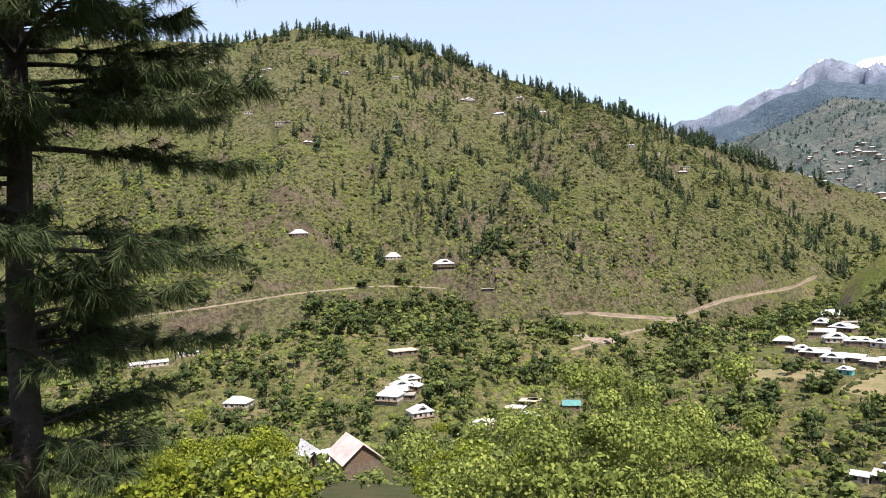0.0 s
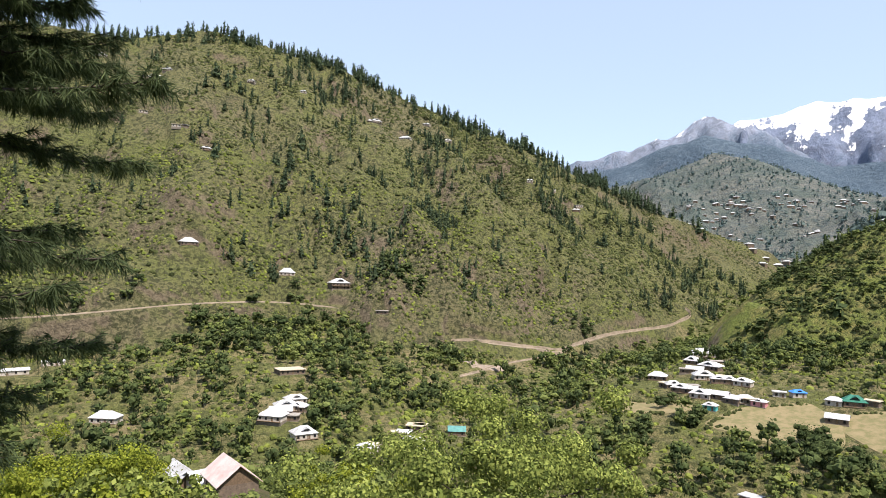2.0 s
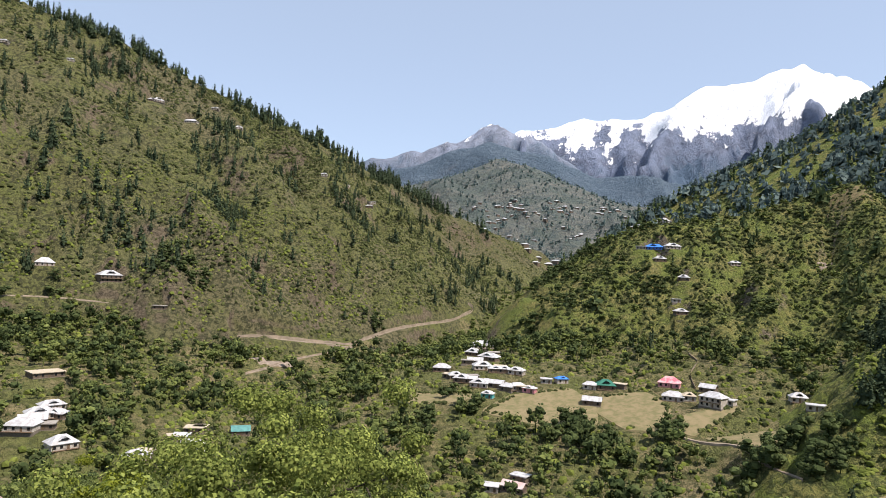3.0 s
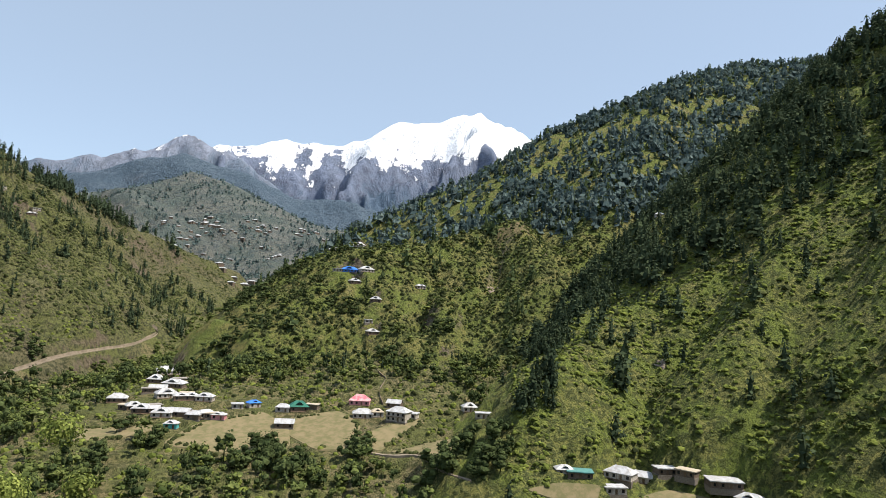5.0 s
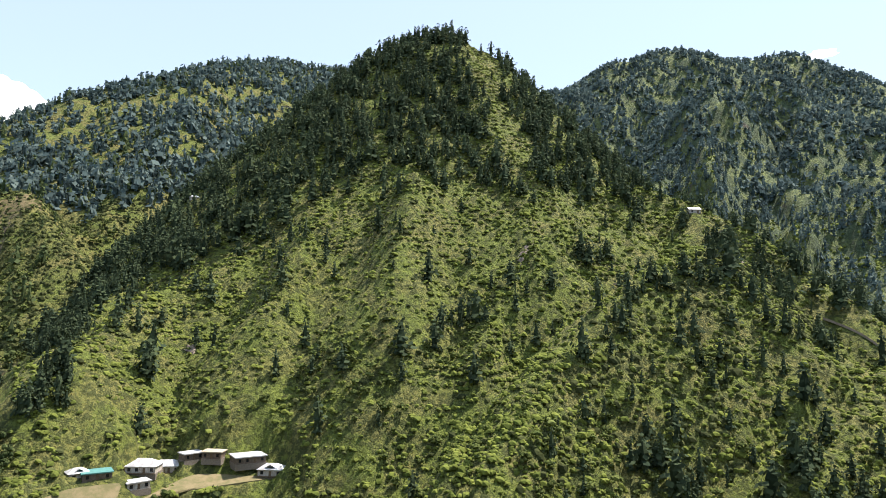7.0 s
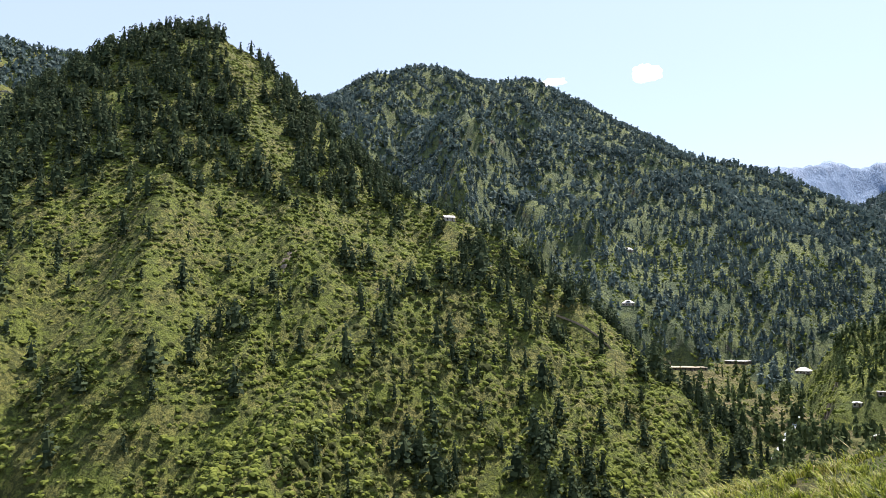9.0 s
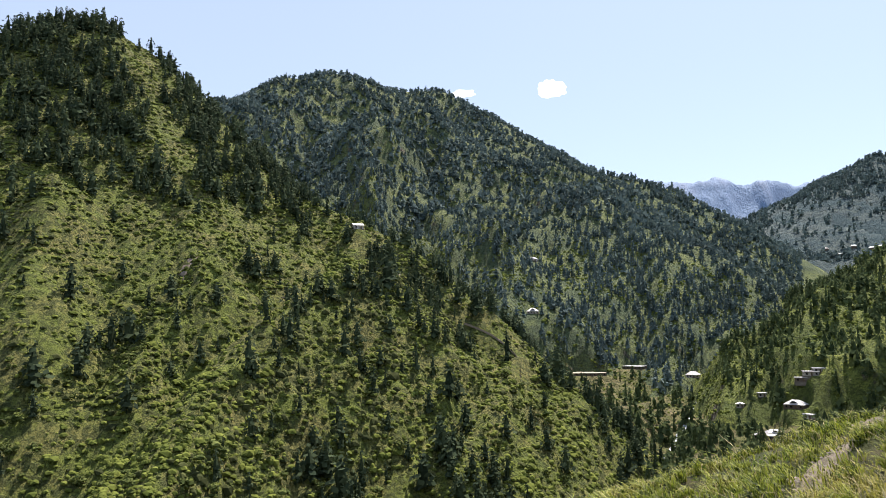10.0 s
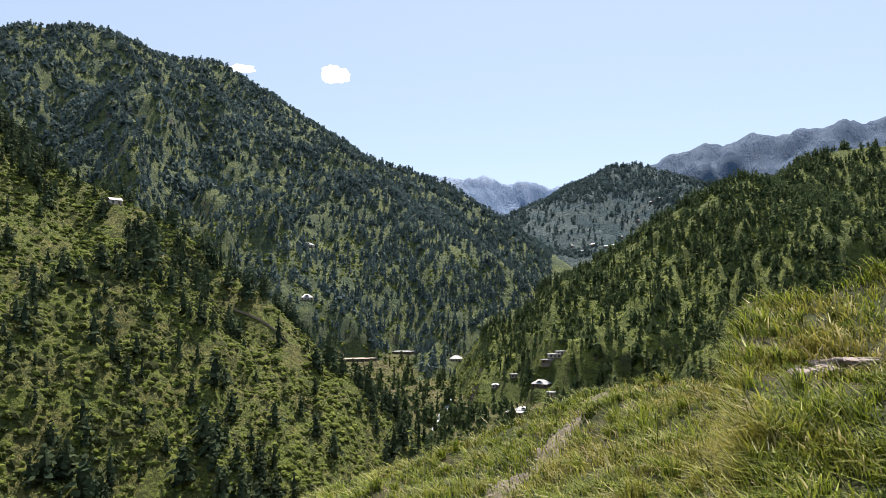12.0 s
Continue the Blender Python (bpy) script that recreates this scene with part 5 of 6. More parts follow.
def bare_patch(x0, y0, rx, ry, material=None, label="bare pinkish scree on the grassy slope"):
    """Scree or landslip: a ragged skin of stones over the slope."""
    r0 = math.hypot(x0, y0)
    ux, uy = x0 / r0, y0 / r0
    n = 22
    co, fa = [], []
    u, v = np.meshgrid(np.linspace(-1, 1, n), np.linspace(-1, 1, n), indexing="ij")
    x = x0 + uy * u * rx + ux * v * ry
    y = y0 - ux * u * rx + uy * v * ry
    z = land_at(x.ravel(), y.ravel())[0].reshape(n, n) + 0.6
    inside = np.hypot(u, v) + 0.6 * fbm(x, y, rx * 0.45, 4, 87) < 0.8
    z = np.where(inside, z + 0.25 * fbm(x, y, 3, 3, 88), z - 3.5)
    co = np.stack([x, y, z], 2).reshape(-1, 3)
    keep = inside[:-1, :-1] | inside[1:, :-1] | inside[:-1, 1:] | inside[1:, 1:]
    i, j = np.nonzero(keep)
    a = i * n + j
    return tagged(mesh_from("scree", co, np.stack([a, a + n, a + n + 1, a + 1], 1), material or SCREE, True), label, "scree", kind="structure")


SCREE = plain("pinkish_scree", (0.30, 0.245, 0.195), (0.18, 0.145, 0.115), 4.0, 0.95, 0.3)
bare_patch(385, -49, 8, 8)
bare_patch(377, -164, 6, 6)
bare_patch(114, 499, 30, 10)
bare_patch(347, 128, 3, 3)
bare_patch(527, 356, 6, 5)
DRY = plain("dry_brown_grass_and_rock", (0.150, 0.115, 0.062), (0.085, 0.078, 0.034), 3.5, 0.95, 0.4)
bare_patch(588, 375, 17, 26, DRY, "dry brown rocky grass on the knoll")


# the mountain stream in the side valley
FOAM = plain("white_water", (0.60, 0.64, 0.66), (0.12, 0.16, 0.16), 3.0, 0.25, 0.2)


def stream(nodes, width, label):
    p = []
    for (ax, ay, az), (bx, by, bz) in zip(nodes, nodes[1:]):
        k = max(2, int(math.hypot(bx - ax, by - ay) / 5))
        p += [(ax + (bx - ax) * i / k, ay + (by - ay) * i / k) for i in range(k)]
    p = np.array(p)
    t = np.gradient(p, axis=0)
    t /= np.linalg.norm(t, axis=1)[:, None]
    side = np.stack([-t[:, 1], t[:, 0]], 1)
    w = width * (1 + 0.4 * fbm(p[:, 0], p[:, 1], 20, 3, 86))[:, None]
    z = land_at(p[:, 0], p[:, 1])[0] + 0.5
    z = np.minimum.accumulate(z) if z[0] > z[-1] else z
    a, b = p + side * w / 2, p - side * w / 2
    co = np.concatenate([np.c_[a, z], np.c_[b, z]])
    i, n = np.arange(len(p) - 1), len(p)
    tagged(mesh_from("water", co, np.stack([i, i + 1, i + 1 + n, i + n], 1), FOAM, True), label, "water", kind="structure")


stream(RIVER_TWO[4:7], 2.6, "white rushing mountain stream over stones")

# ---------------------------------------------------------------- near trees
NEEDLE = foliage("long_pine_needles", (0.046, 0.068, 0.034), (0.125, 0.162, 0.068), 0.38, 1.2)
LEAF_NEAR = foliage("walnut_leaves", (0.085, 0.118, 0.027), (0.330, 0.375, 0.098), 0.33, 2.0)
LEAF_YELLOW = foliage("young_yellow_green_leaves", (0.095, 0.130, 0.014), (0.300, 0.330, 0.045), 0.35, 2.5)
LEAF_GOLD = foliage("golden_shrub_leaves", (0.30, 0.24, 0.025), (0.42, 0.34, 0.04), 0.35, 0.6)
LEAF_DARK = foliage("dark_tree_leaves", (0.040, 0.075, 0.025), (0.075, 0.115, 0.040), 0.2, 4)


def tube(bm, pts, radii, sides=8):
    """A tapered tube through points."""
    rings = []
    for i, p in enumerate(pts):
        d = (Vector(pts[min(i + 1, len(pts) - 1)]) - Vector(pts[max(i - 1, 0)])).normalized()
        a = d.orthogonal().normalized()
        b = d.cross(a)
        rings.append([bm.verts.new(Vector(p) + (a * math.cos(t) + b * math.sin(t)) * radii[i]) for t in [2 * math.pi * k / sides for k in range(sides)]])
    for r0, r1 in zip(rings, rings[1:]):
        for k in range(sides):
            f = bm.faces.new((r0[k], r0[(k + 1) % sides], r1[(k + 1) % sides], r1[k]))
            f.smooth = True


def pine(x, y, height, girth, reach, bare, seed, label, fewer=0):
    """A tall pine with whorls of long boughs that carry hanging tufts of long needles."""
    rg = random.Random(seed)
    nr = np.random.default_rng(seed)
    z0 = ground_z(x, y) - 0.2
    ob = thing("pine_tree", pose(x, y, z0), label, "tree")
    bm = bmesh.new()
    n = 22
    lean = (rg.uniform(-0.01, 0.01), rg.uniform(-0.01, 0.01))
    pts = [(lean[0] * h + 0.03 * math.sin(h * 1.1), lean[1] * h + 0.03 * math.cos(h * 0.9), h) for h in [height * i / n for i in range(n + 1)]]
    tube(bm, pts, [girth * (1 - i / n) ** 0.8 * (1.25 if i == 0 else 1) + 0.015 for i in range(n + 1)], 14)
    part("trunk", bm, BARK, ob, "dark rough bark trunk")
    h = bare
    while h < height * 0.97:
        share = (h - bare) / (height - bare)
        for k in range(rg.choice((3, 4, 5)) if h < 6.2 else rg.choice((6, 7)) - fewer if h < 10 else 5):
            t = rg.uniform(0, 2 * math.pi)
            length = reach * min(0.5 + 1.0 * share, 1.5 * (1 - share) ** 0.6) * rg.uniform(0.5, 1.1)
            rise = rg.uniform(-0.12, 0.22) + 0.5 * share
            c, s = math.cos(t), math.sin(t)
            at = h + rg.uniform(-0.25, 0.25)
            line = []
            for i in range(7):
                q = i / 6
                line.append((c * length * q, s * length * q, at + length * (rise * q - 0.30 * q * q + 0.22 * q ** 3)))
            bm = bmesh.new()
            tube(bm, line, [0.034 * (1 - i / 6.6) * (0.5 + length / reach) for i in range(7)], 6)
            # twigs and the tufts at their ends
            tufts = []
            for i in range(int((16 + length * 13) * (1 if h < 11 else 0.4))):
                q = rg.uniform(0.12, 1.0) ** 0.75
                a = Vector(line[0]).lerp(Vector(line[6]), q)
                a.z = at + length * (rise * q - 0.30 * q * q + 0.22 * q ** 3)
                side = rg.choice((-1, 1))
                tw = rg.uniform(0.15, 0.75) * (1.15 - 0.6 * q)
                out = Vector((c * 0.75 - s * side * 0.8, s * 0.75 + c * side * 0.8, rg.uniform(-0.25, 0.45))).normalized()
                b = a + out * tw
                tube(bm, [a, b], [0.011, 0.005], 3)
                tufts.append((b, out))
                if tw > 0.35:
                    tufts.append((a.lerp(b, 0.55), out))
            bough = part("bough", bm, BARK, ob)
            per = 28 if h < 10.5 else 4
            base = np.array([list(p) for p, _ in tufts]).repeat(per, 0)
            along = np.array([list(o) for _, o in tufts]).repeat(per, 0)
            d = nr.normal(size=base.shape) * 0.7 + along * 0.9 + (0, 0, -0.2)
            d /= np.linalg.norm(d, axis=1)[:, None]
            ln = nr.uniform(0.15, 0.25, (len(d), 1))
            w = np.cross(d, nr.normal(size=d.shape))
            w *= 0.0085 / np.linalg.norm(w, axis=1)[:, None]
            start = base + along * nr.uniform(-0.14, 0.04, (len(d), 1))
            tip = start + d * ln + np.array((0, 0, -1)) * ln * 0.4
            co = np.stack([start - w, start + w, tip], 1).reshape(-1, 3)
            fa = np.arange(len(co)).reshape(-1, 3)
            nd = mesh_from("needles", co, fa, NEEDLE)
            nd.parent = bough
        h += rg.uniform(0.34, 0.56) * (1 - 0.35 * share)
    return ob


pine(-5.28, 8.49, 15.5, 0.19, 3.7, 2.5, 4, "tall dark green long-needled pine with drooping boughs")
pine(-8.6, 10.6, 11.5, 0.11, 2.6, 2.6, 8, "slender young pine beside the tall one", 4)


def leafy_tree(x, y, height, spread, material, seed, leaves, leaf, label, name="broadleaf_tree", category="tree", z=None):
    """Short trunk, forked limbs and a crown of single leaves gathered in uneven lobes."""
    rg = random.Random(seed)
    nr = np.random.default_rng(seed)
    z0 = ground_z(x, y) - 0.15 if z is None else z
    ob = thing(name, pose(x, y, z0), label, category)
    bm = bmesh.new()
    fork = height * 0.28
    tube(bm, [(0, 0, 0), (0.05, 0.02, fork * 0.6), (0, 0, fork)], [height * 0.03, height * 0.024, height * 0.02], 9)
    part("trunk", bm, BARK, ob)
    lobes = []
    for k in range(9):
        t = 2 * math.pi * k / 9 + rg.uniform(-0.3, 0.3)
        q = rg.uniform(0.3, 0.98)
        end = Vector((math.cos(t) * spread / 2 * q, math.sin(t) * spread / 2 * q, height * (1.0 - 0.42 * q * q) * rg.uniform(0.78, 0.98)))
        bm = bmesh.new()
        tube(bm, [(0, 0, fork * 0.9), Vector((end.x * 0.4, end.y * 0.4, fork + (end.z - fork) * 0.55)), end], [height * 0.014, height * 0.009, height * 0.003], 6)
        part("limb", bm, BARK, ob)
        lobes.append(end)
        for _ in range(5):
            lobes.append(end + Vector((rg.gauss(0, 1), rg.gauss(0, 1), rg.gauss(-0.25, 0.55))) * spread * 0.13)
    lobes = np.array([list(v) for v in lobes])
    pick = nr.integers(0, len(lobes), leaves)
    d = nr.normal(size=(leaves, 3))
    d /= np.linalg.norm(d, axis=1)[:, None]
    rad = spread * 0.070 * nr.uniform(0.35, 1.0, (leaves, 1)) * nr.uniform(0.7, 1.5, len(lobes))[pick][:, None]
    centres = lobes[pick] + d * rad * (1, 1, 0.75)
    centres[:, 2] = np.maximum(centres[:, 2], height * 0.08)
    co, fa = leaf_quads(nr, centres, leaf, 0.1, d)
    crown = mesh_from("crown", co, fa, material)
    crown.parent = ob
    return ob


leafy_tree(5.7, 25.4, 5.4, 13.5, LEAF_NEAR, 21, 34000, 0.125, "wide leafy walnut tree in full green leaf")
leafy_tree(-9.8, 26.2, 4.0, 7.4, LEAF_YELLOW, 22, 20000, 0.085, "bushy tree with fresh yellow-green leaves")
leafy_tree(1.5, 40.0, 4.4, 7.4, LEAF_YELLOW, 23, 14000, 0.12, "yellow-green leafy tree on the slope")
leafy_tree(-15.8, 18.0, 5.0, 7.0, LEAF_YELLOW, 25, 11000, 0.13, "bright green leafy tree behind the pine")
leafy_tree(-20.5, 30.0, 6.0, 9.0, LEAF_NEAR, 26, 11000, 0.16, "green leafy tree behind the pine")
leafy_tree(18.3, 44.4, 8.5, 7.5, LEAF_NEAR, 27, 9000, 0.2, "leafy green tree on the slope below")
leafy_tree(-26.5, 91.0, 9.3, 9.0, LEAF_DARK, 28, 9000, 0.22, "dark leafy tree near the houses")
leafy_tree(-4.3, 6.8, 2.0, 1.7, LEAF_GOLD, 29, 2600, 0.05, "golden-leaved barberry shrub below the pine", "golden_shrub", "shrub")
leafy_tree(-5.6, 6.6, 1.9, 1.5, LEAF_GOLD, 30, 2200, 0.05, "golden-leaved barberry shrub below the pine", "golden_shrub", "shrub")

LEAF_WHITE = foliage("white_blossom", (0.34, 0.33, 0.28), (0.62, 0.60, 0.55), 0.3, 0.5)
leafy_tree(4.9, 20.4, 1.9, 2.6, LEAF_WHITE, 33, 2200, 0.09, "low shrub covered with whitish blossom", "blossom_shrub", "shrub")
BUSH = random.Random(77)
for k in range(34):
    bearing, far = radians(BUSH.choice((BUSH.uniform(-24, 1), BUSH.uniform(13, 42)))), BUSH.uniform(16, 62)
    leafy_tree(-far * math.sin(bearing), far * math.cos(bearing), BUSH.uniform(1.6, 2.8), BUSH.uniform(2.5, 4.5), BUSH.choice((LEAF_YELLOW, LEAF_NEAR, LEAF_NEAR)), 90 + k,
               int(1400 + 20 * far), 0.11 + 0.0022 * far, "green leafy bush on the slope", "bush", "shrub")

# ---------------------------------------------------------------- the near bank: footpath, grass, herbs
FOOTPATH = [(4.1, -3.4), (4.6, -4.9), (5.0, -6.1), (5.5, -7.5), (5.9, -8.8), (6.5, -11.0), (6.9, -13.0)]


def grass_leaf():
    """Grass: dark to light green blade by blade, with straw-coloured blades and dry patches."""
    m = Mat("long_grass")
    one = m.island()
    c = m.mix(m.ramp(one, 0.0, 0.8), (0.018, 0.040, 0.007), (0.295, 0.350, 0.038))
    c = m.mix(m.math("MULTIPLY", m.ramp(m.noise(1.6, 3, 0.6), 0.43, 0.61), 0.75), c, m.mix(one, (0.11, 0.10, 0.02), (0.50, 0.43, 0.10)))
    c = m.mix(m.ramp(one, 0.93, 0.94), c, (0.52, 0.44, 0.22))
    m.done(c, 0.5)
    tr = m.n.new("ShaderNodeBsdfTranslucent")
    m.l.new(c, tr.inputs["Color"])
    mx = m.n.new("ShaderNodeMixShader")
    mx.inputs[0].default_value = 0.4
    m.l.new(m.p.outputs[0], mx.inputs[1])
    m.l.new(tr.outputs[0], mx.inputs[2])
    m.l.new(mx.outputs[0], m.n["Material Output"].inputs["Surface"])
    return m.m


GRASS = grass_leaf()
GRAVEL = plain("trodden_gravel", (0.27, 0.23, 0.18), (0.13, 0.105, 0.08), 0.12, 0.95, 0.02)
HERB = foliage("broad_herb_leaves", (0.060, 0.110, 0.016), (0.200, 0.290, 0.050), 0.35, 0.8)


def off_path(x, y):
    return to_line(np.asarray(x, float), np.asarray(y, float), [(px, py, 0) for px, py in FOOTPATH])[0]


def footpath():
    """A trodden strip of earth and gravel with ragged edges that lies on the bank."""
    p = []
    for (ax, ay), (bx, by) in zip(FOOTPATH, FOOTPATH[1:]):
        p += [(ax + (bx - ax) * i / 14, ay + (by - ay) * i / 14) for i in range(14)]
    p = np.array(p)
    t = np.gradient(p, axis=0)
    t /= np.linalg.norm(t, axis=1)[:, None]
    side = np.stack([-t[:, 1], t[:, 0]], 1)
    rows = []
    for s in np.linspace(-1, 1, 9):
        q = p + side * s * np.clip(0.25 + 0.20 * fbm(p[:, 0] + s, p[:, 1], 0.9, 3, 71), 0.08, 0.44)[:, None]
        rows.append(np.c_[q, land_at(q[:, 0], q[:, 1])[0] + 0.035 - 0.10 * abs(s) ** 6 + 0.012 * fbm(q[:, 0], q[:, 1], 0.12, 2, 72)])
    co, n = np.concatenate(rows), len(p)
    i, j = np.meshgrid(np.arange(8), np.arange(n - 1), indexing="ij")
    a = (i * n + j).ravel()
    tagged(mesh_from("path", co, np.stack([a, a + n, a + n + 1, a + 1], 1), GRAVEL, True), "narrow trodden footpath of earth and gravel", "path", kind="structure")


def pebbles():
    g = np.random.default_rng(14)
    k = g.integers(0, len(FOOTPATH) - 1, 420)
    q = g.random((420, 1))
    f = np.array(FOOTPATH)
    p = f[k] * (1 - q) + f[k + 1] * q + g.normal(0, 0.15, (420, 2))
    s = g.lognormal(-4.0, 0.45, (420, 1))
    oct_ = np.array([(1, 0, 0), (0, 1, 0), (-1, 0, 0), (0, -1, 0), (0, 0, 0.7), (0, 0, -0.5)])
    co = oct_[None] * s[:, None] * g.uniform(0.6, 1.3, (420, 6, 3)) + np.c_[p, land_at(p[:, 0], p[:, 1])[0] + 0.045][:, None]
    fa = np.array([(0, 1, 4), (1, 2, 4), (2, 3, 4), (3, 0, 4), (1, 0, 5), (2, 1, 5), (3, 2, 5), (0, 3, 5)])
    fa = (fa[None] + (np.arange(420) * 6)[:, None, None]).reshape(-1, 3)
    tagged(mesh_from("pebbles", co.reshape(-1, 3), fa, LEDGE), "small pale stones strewn along the footpath", "stones", kind="stuff")


def blades(g, x, y, h, wide):
    """Arching blades: four triangles each, bent over towards a side of their own."""
    n = len(x)
    z = land_at(x, y)[0] - 0.015
    t = g.uniform(0, 2 * math.pi, n)
    way = np.stack([np.cos(t) + 0.35, np.sin(t) + 0.3, np.zeros(n)], 1)
    w = np.stack([-np.sin(t), np.cos(t), np.zeros(n)], 1) * wide[:, None]
    bend = (h * g.uniform(0.25, 1.15, n))[:, None]
    up = np.stack([0 * h, 0 * h, h], 1)
    base = np.stack([x, y, z], 1)
    a = base + way * bend * 0.28 + up * 0.55
    b = base + way * bend * 0.72 + up * g.uniform(0.72, 0.9, (n, 1))
    c = base + way * bend * 1.15 + up * g.uniform(0.5, 0.95, (n, 1))
    co = np.stack([base - w, base + w, a + w * 0.9, a - w * 0.9, b + w * 0.5, b - w * 0.5, c], 1).reshape(-1, 3)
    i = np.arange(n)[:, None] * 7
    return co, np.concatenate([i + [0, 1, 2], i + [0, 2, 3], i + [3, 2, 4], i + [3, 4, 5], i + [5, 4, 6]]) if n < 500 else np.concatenate([i + [0, 1, 2], i + [0, 2, 3], i + [3, 2, 6]])


def grass_bank():
    g = np.random.default_rng(12)
    n = 160000
    b = np.radians(g.uniform(-177, -116, n))
    r = np.where(np.arange(n) < 62000, g.uniform(2.0, 7.0, n), np.sqrt(g.uniform(2.0 ** 2, 16.5 ** 2, n)))
    x, y = -r * np.sin(b), r * np.cos(b)
    tuft = 0.5 + 0.5 * fbm(x, y, 0.42, 3, 95)
    meadow = 0.5 + 0.5 * fbm(x, y, 2.6, 2, 96)
    keep = (g.random(n) < np.clip((tuft - 0.22) * 2.6, 0.14, 1)) & (off_path(x, y) + 0.16 * g.normal(size=n) > 0.20 + 0.16 * fbm(x, y, 1.4, 2, 98))
    hollow = np.hypot((x - 1.30) / 0.5, (y + 5.95) / 0.75) < 1
    keep &= ~hollow | (g.random(n) < 0.85)
    x, y, tuft, meadow, r = x[keep], y[keep], tuft[keep], meadow[keep], r[keep]
    h = (0.02 + 0.19 * tuft + 0.05 * meadow) * g.lognormal(0, 0.3, len(x))
    h = np.where(np.hypot((x - 1.30) / 0.55, (y + 5.85) / 0.6) < 1, h * 0.6, h)
    co, fa = blades(g, x, y, h, g.uniform(0.0026, 0.0050, len(x)) * (0.7 + r * 0.13))
    tagged(mesh_from("grass", co, fa, GRASS), "lush green and yellowing grass in tufts on the bank", "grass", kind="stuff")


def herbs():
    g = np.random.default_rng(16)
    n = 340
    b = np.radians(g.uniform(-176, -118, n))
    r = np.sqrt(g.uniform(2.5 ** 2, 14 ** 2, n))
    x, y = -r * np.sin(b), r * np.cos(b)
    ok = off_path(x, y) > 0.35
    x, y = x[ok].repeat(26), y[ok].repeat(26)
    d = g.normal(size=(len(x), 3))
    d[:, 2] = np.abs(d[:, 2])
    d /= np.linalg.norm(d, axis=1)[:, None]
    size = np.exp(g.normal(-2.6, 0.3, len(x) // 26)).repeat(26)[:, None]
    c = np.c_[x, y, land_at(x, y)[0]] + d * size * g.uniform(0.5, 1.3, (len(x), 1)) + (0, 0, 0.05)
    co, fa = leaf_quads(g, c, 0.024, 0, d)
    tagged(mesh_from("herbs", co, fa, HERB), "low broad-leaved herbs among the grass", "herbs", kind="stuff")


grass_bank()
herbs()
footpath()


def tussock(x, y, seed, size):
    """One tuft of long arching blades."""
    g = np.random.default_rng(seed)
    n = 70
    t, q = g.uniform(0, 2 * math.pi, n), g.uniform(0, 0.16, n) * size * 2
    co, fa = blades(g, x + q * np.cos(t), y + q * np.sin(t), size * g.uniform(0.55, 1.2, n), g.uniform(0.0025, 0.005, n) * (0.8 + 0.1 * math.hypot(x, y)))
    z = float(co[0][2])
    ob = mesh_from("grass_tuft", co - (x, y, z), fa, GRASS)
    ob.matrix_world = pose(x, y, z)
    return tagged(ob, "arching tuft of long green grass on the bank", "grass", "grass tufts on the bank")


tufts = random.Random(31)
for k in range(230):
    bearing, far = radians(tufts.uniform(-175, -119)), math.sqrt(tufts.uniform(2.6 ** 2, 13 ** 2))
    tx, ty = -far * math.sin(bearing), far * math.cos(bearing)
    if off_path(np.array([tx]), np.array([ty]))[0] > 0.22 and math.hypot((tx - 1.30) / 0.5, (ty + 5.9) / 0.6) > 1:
        tussock(tx, ty, 500 + k, tufts.uniform(0.12, 0.27))

# ---------------------------------------------------------------- rock ledge in the bank
LEDGE = plain("pinkish_weathered_rock", (0.46, 0.39, 0.35), (0.24, 0.20, 0.18), 0.12, 0.9, 0.02)


def slab(x, y, z, sx, sy, sz, turn, tilt, seed):
    bm = bmesh.new()
    bmesh.ops.create_icosphere(bm, subdivisions=3, radius=0.5)
    for v in bm.verts:
        p = v.co.copy()
        v.co = Vector((math.copysign(min(abs(p.x) * 1.5, 0.5), p.x), math.copysign(min(abs(p.y) * 1.5, 0.5), p.y), math.copysign(min(abs(p.z) * 1.7, 0.45), p.z)))
        v.co += noise.noise_vector(p * 2.5 + Vector((seed, 0, 0))) * 0.34
        v.co = Vector((v.co.x * sx, v.co.y * sy, v.co.z * sz))
    ob = part("rock", bm, LEDGE, None)
    ob.matrix_world = pose(x, y, z, tilt, 0, turn)
    return tagged(ob, "flat pinkish rock slab jutting out of the grassy bank", "rock", "rocks of the ledge")


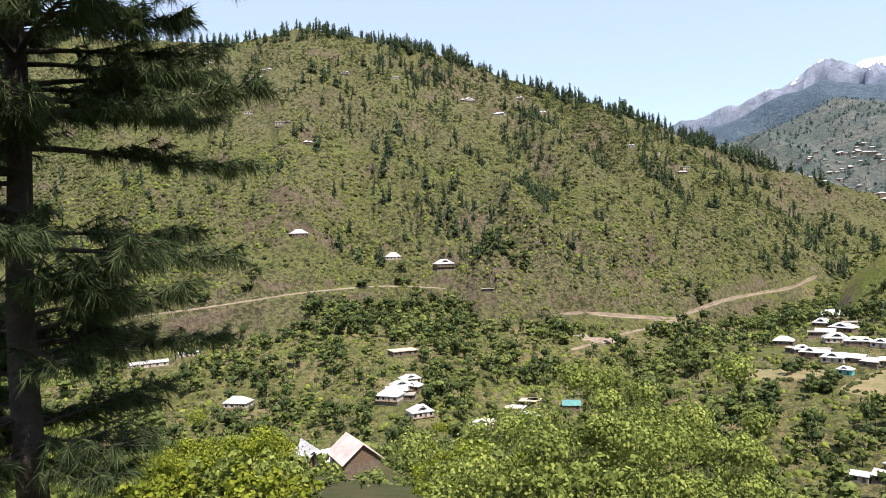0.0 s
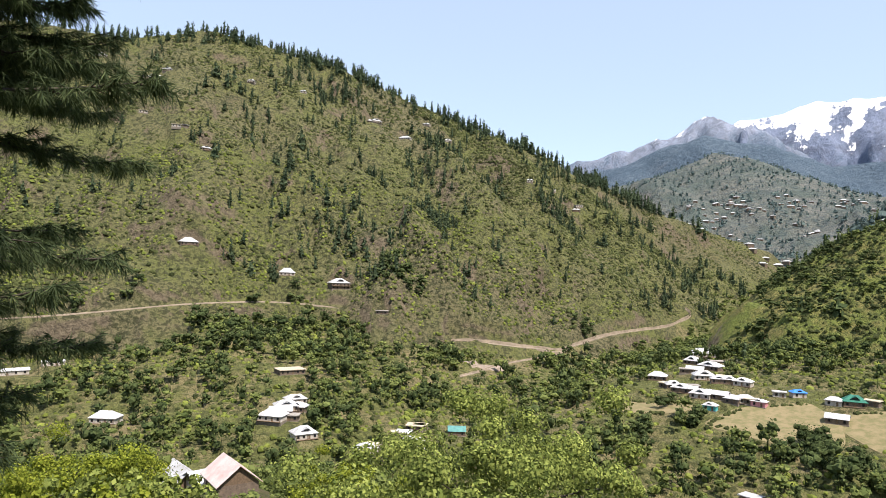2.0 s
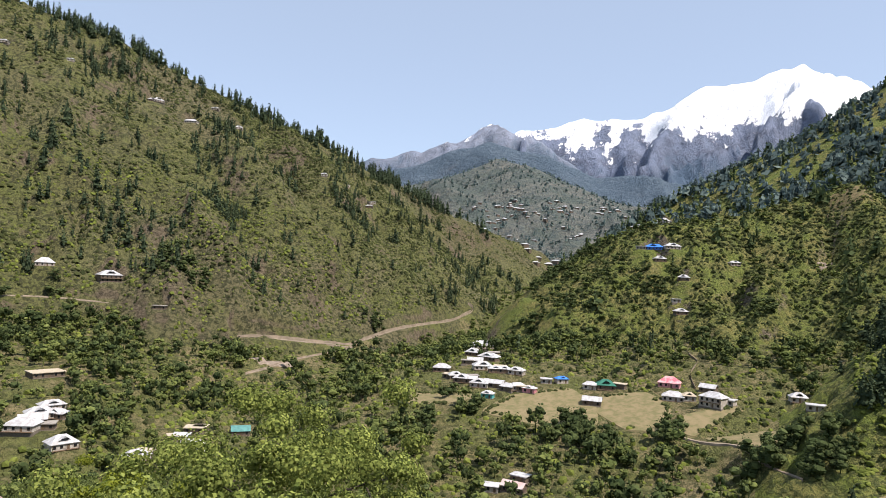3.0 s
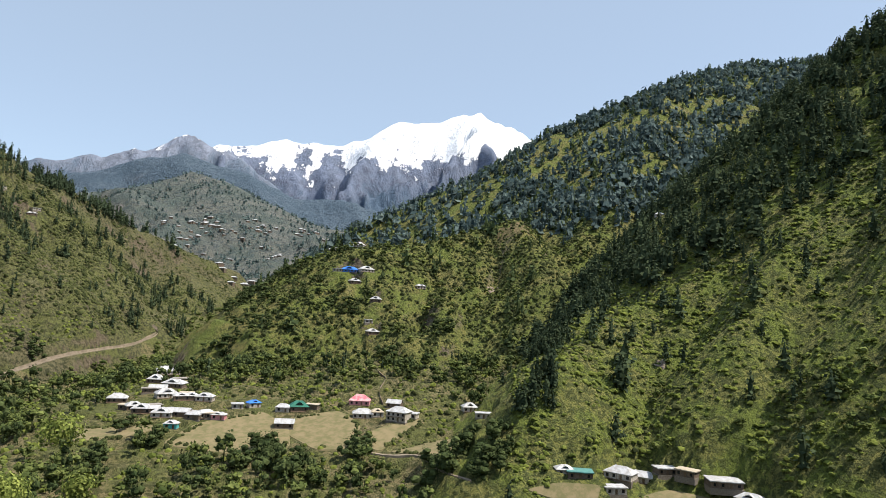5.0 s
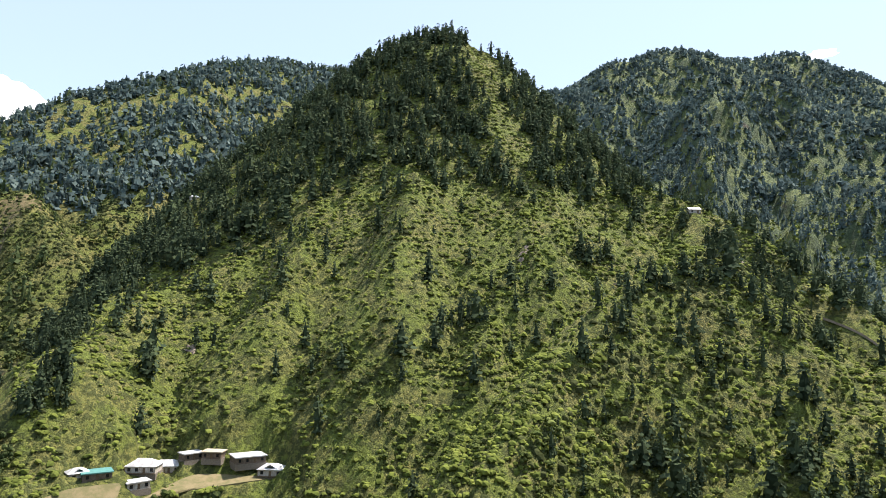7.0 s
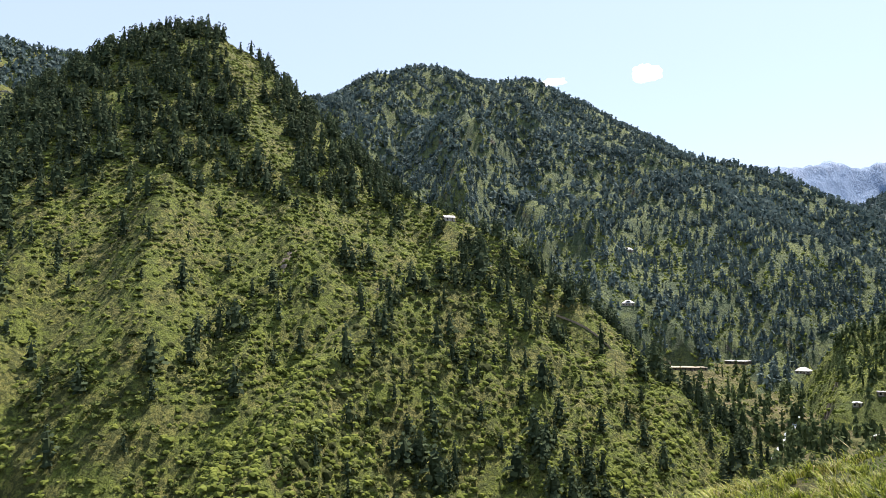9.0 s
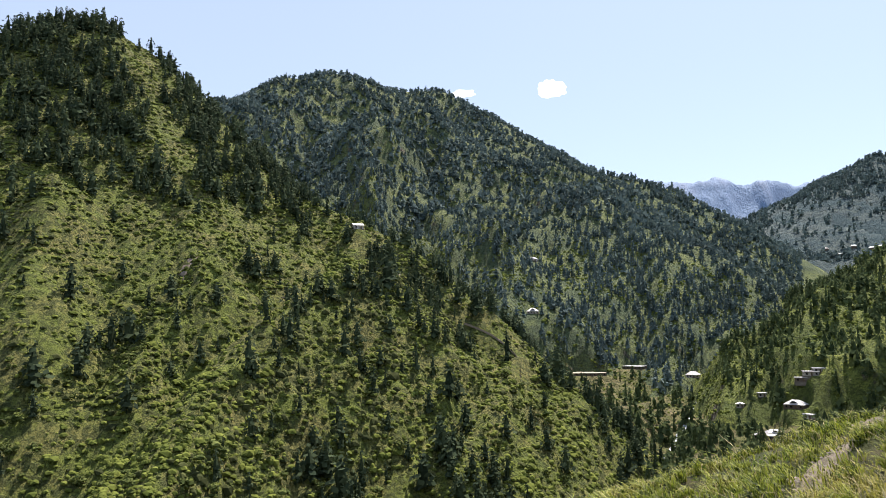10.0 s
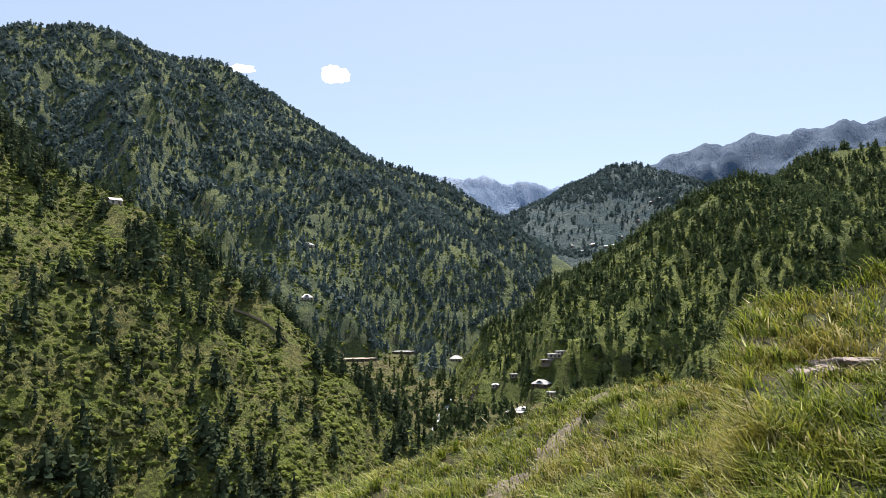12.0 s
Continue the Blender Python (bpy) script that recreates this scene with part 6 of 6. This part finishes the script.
ledge = random.Random(19)
for k in range(15):
    q = ledge.uniform(-1, 1)
    rx, ry = 1.30 + 0.62 * q, -6.30 + 0.10 * q + ledge.uniform(-0.16, 0.22)
    slab(rx, ry, ground_z(rx, ry) + ledge.uniform(0.0, 0.13), ledge.uniform(0.10, 0.27), ledge.uniform(0.09, 0.18), ledge.uniform(0.025, 0.06), ledge.uniform(-70, 70), ledge.uniform(-16, 22), k * 3.7)

TWIG = plain("dead_grey_twigs", (0.34, 0.28, 0.22), (0.22, 0.18, 0.14), 0.2, 0.9)
sticks = random.Random(8)
for k in range(16):
    bm = bmesh.new()
    a = Vector((1.36 + sticks.uniform(-0.5, 0.4), -6.25 + sticks.uniform(-0.2, 0.3), 0))
    a.z = ground_z(a.x, a.y) + 0.03
    b = a + Vector((sticks.uniform(-0.35, 0.35), sticks.uniform(-0.2, 0.2), sticks.uniform(0.05, 0.22)))
    tube(bm, [a, a.lerp(b, 0.5) + Vector((0, 0, 0.03)), b], [0.006, 0.005, 0.002], 5)
    tagged(part("twig", bm, TWIG, None), "dead grey twig lying over the rocks", "twig", "twigs among the rocks")
pebbles()


# ---------------------------------------------------------------- clouds
def cloud(x, y, z, w, h, seed, label):
    """A flat-bottomed puff: one closed skin with billows."""
    bm = bmesh.new()
    bmesh.ops.create_icosphere(bm, subdivisions=5, radius=0.5)
    for v in bm.verts:
        p = v.co.copy()
        billow = 1 + 0.30 * noise.noise(p * 3.2 + Vector((seed, 0, 0))) + 0.16 * noise.noise(p * 7 + Vector((0, seed, 0))) + 0.07 * noise.noise(p * 15)
        box_out = 1 / max(abs(p.x), abs(p.z), 0.36) * 0.5
        p = p * billow * (0.55 + 0.45 * box_out)
        v.co = Vector((p.x * w, p.y * w * 0.6, p.z * h))
    for f in bm.faces:
        f.smooth = True
    ob = part("cloud", bm, VAPOUR, None)
    ob.matrix_world = pose(x, y, z, 0, 0, math.degrees(math.atan2(-x, y)))
    return tagged(ob, label, "cloud", kind="structure")


m = Mat("self_lit_cloud_vapour")
VAPOUR = m.done((0.95, 0.95, 0.96), 1.0)
m.p.inputs["Emission Color"].default_value = (1, 1, 1, 1)      # added glow stands in for sunlight scattered through the cloud, far behind everything
m.p.inputs["Emission Strength"].default_value = 0.55
cloud(3480, -2690, 1555, 175, 98, 1, "small white fair-weather cloud in the blue sky")
cloud(4068, -2354, 1665, 150, 40, 5, "faint small white wisp of cloud")
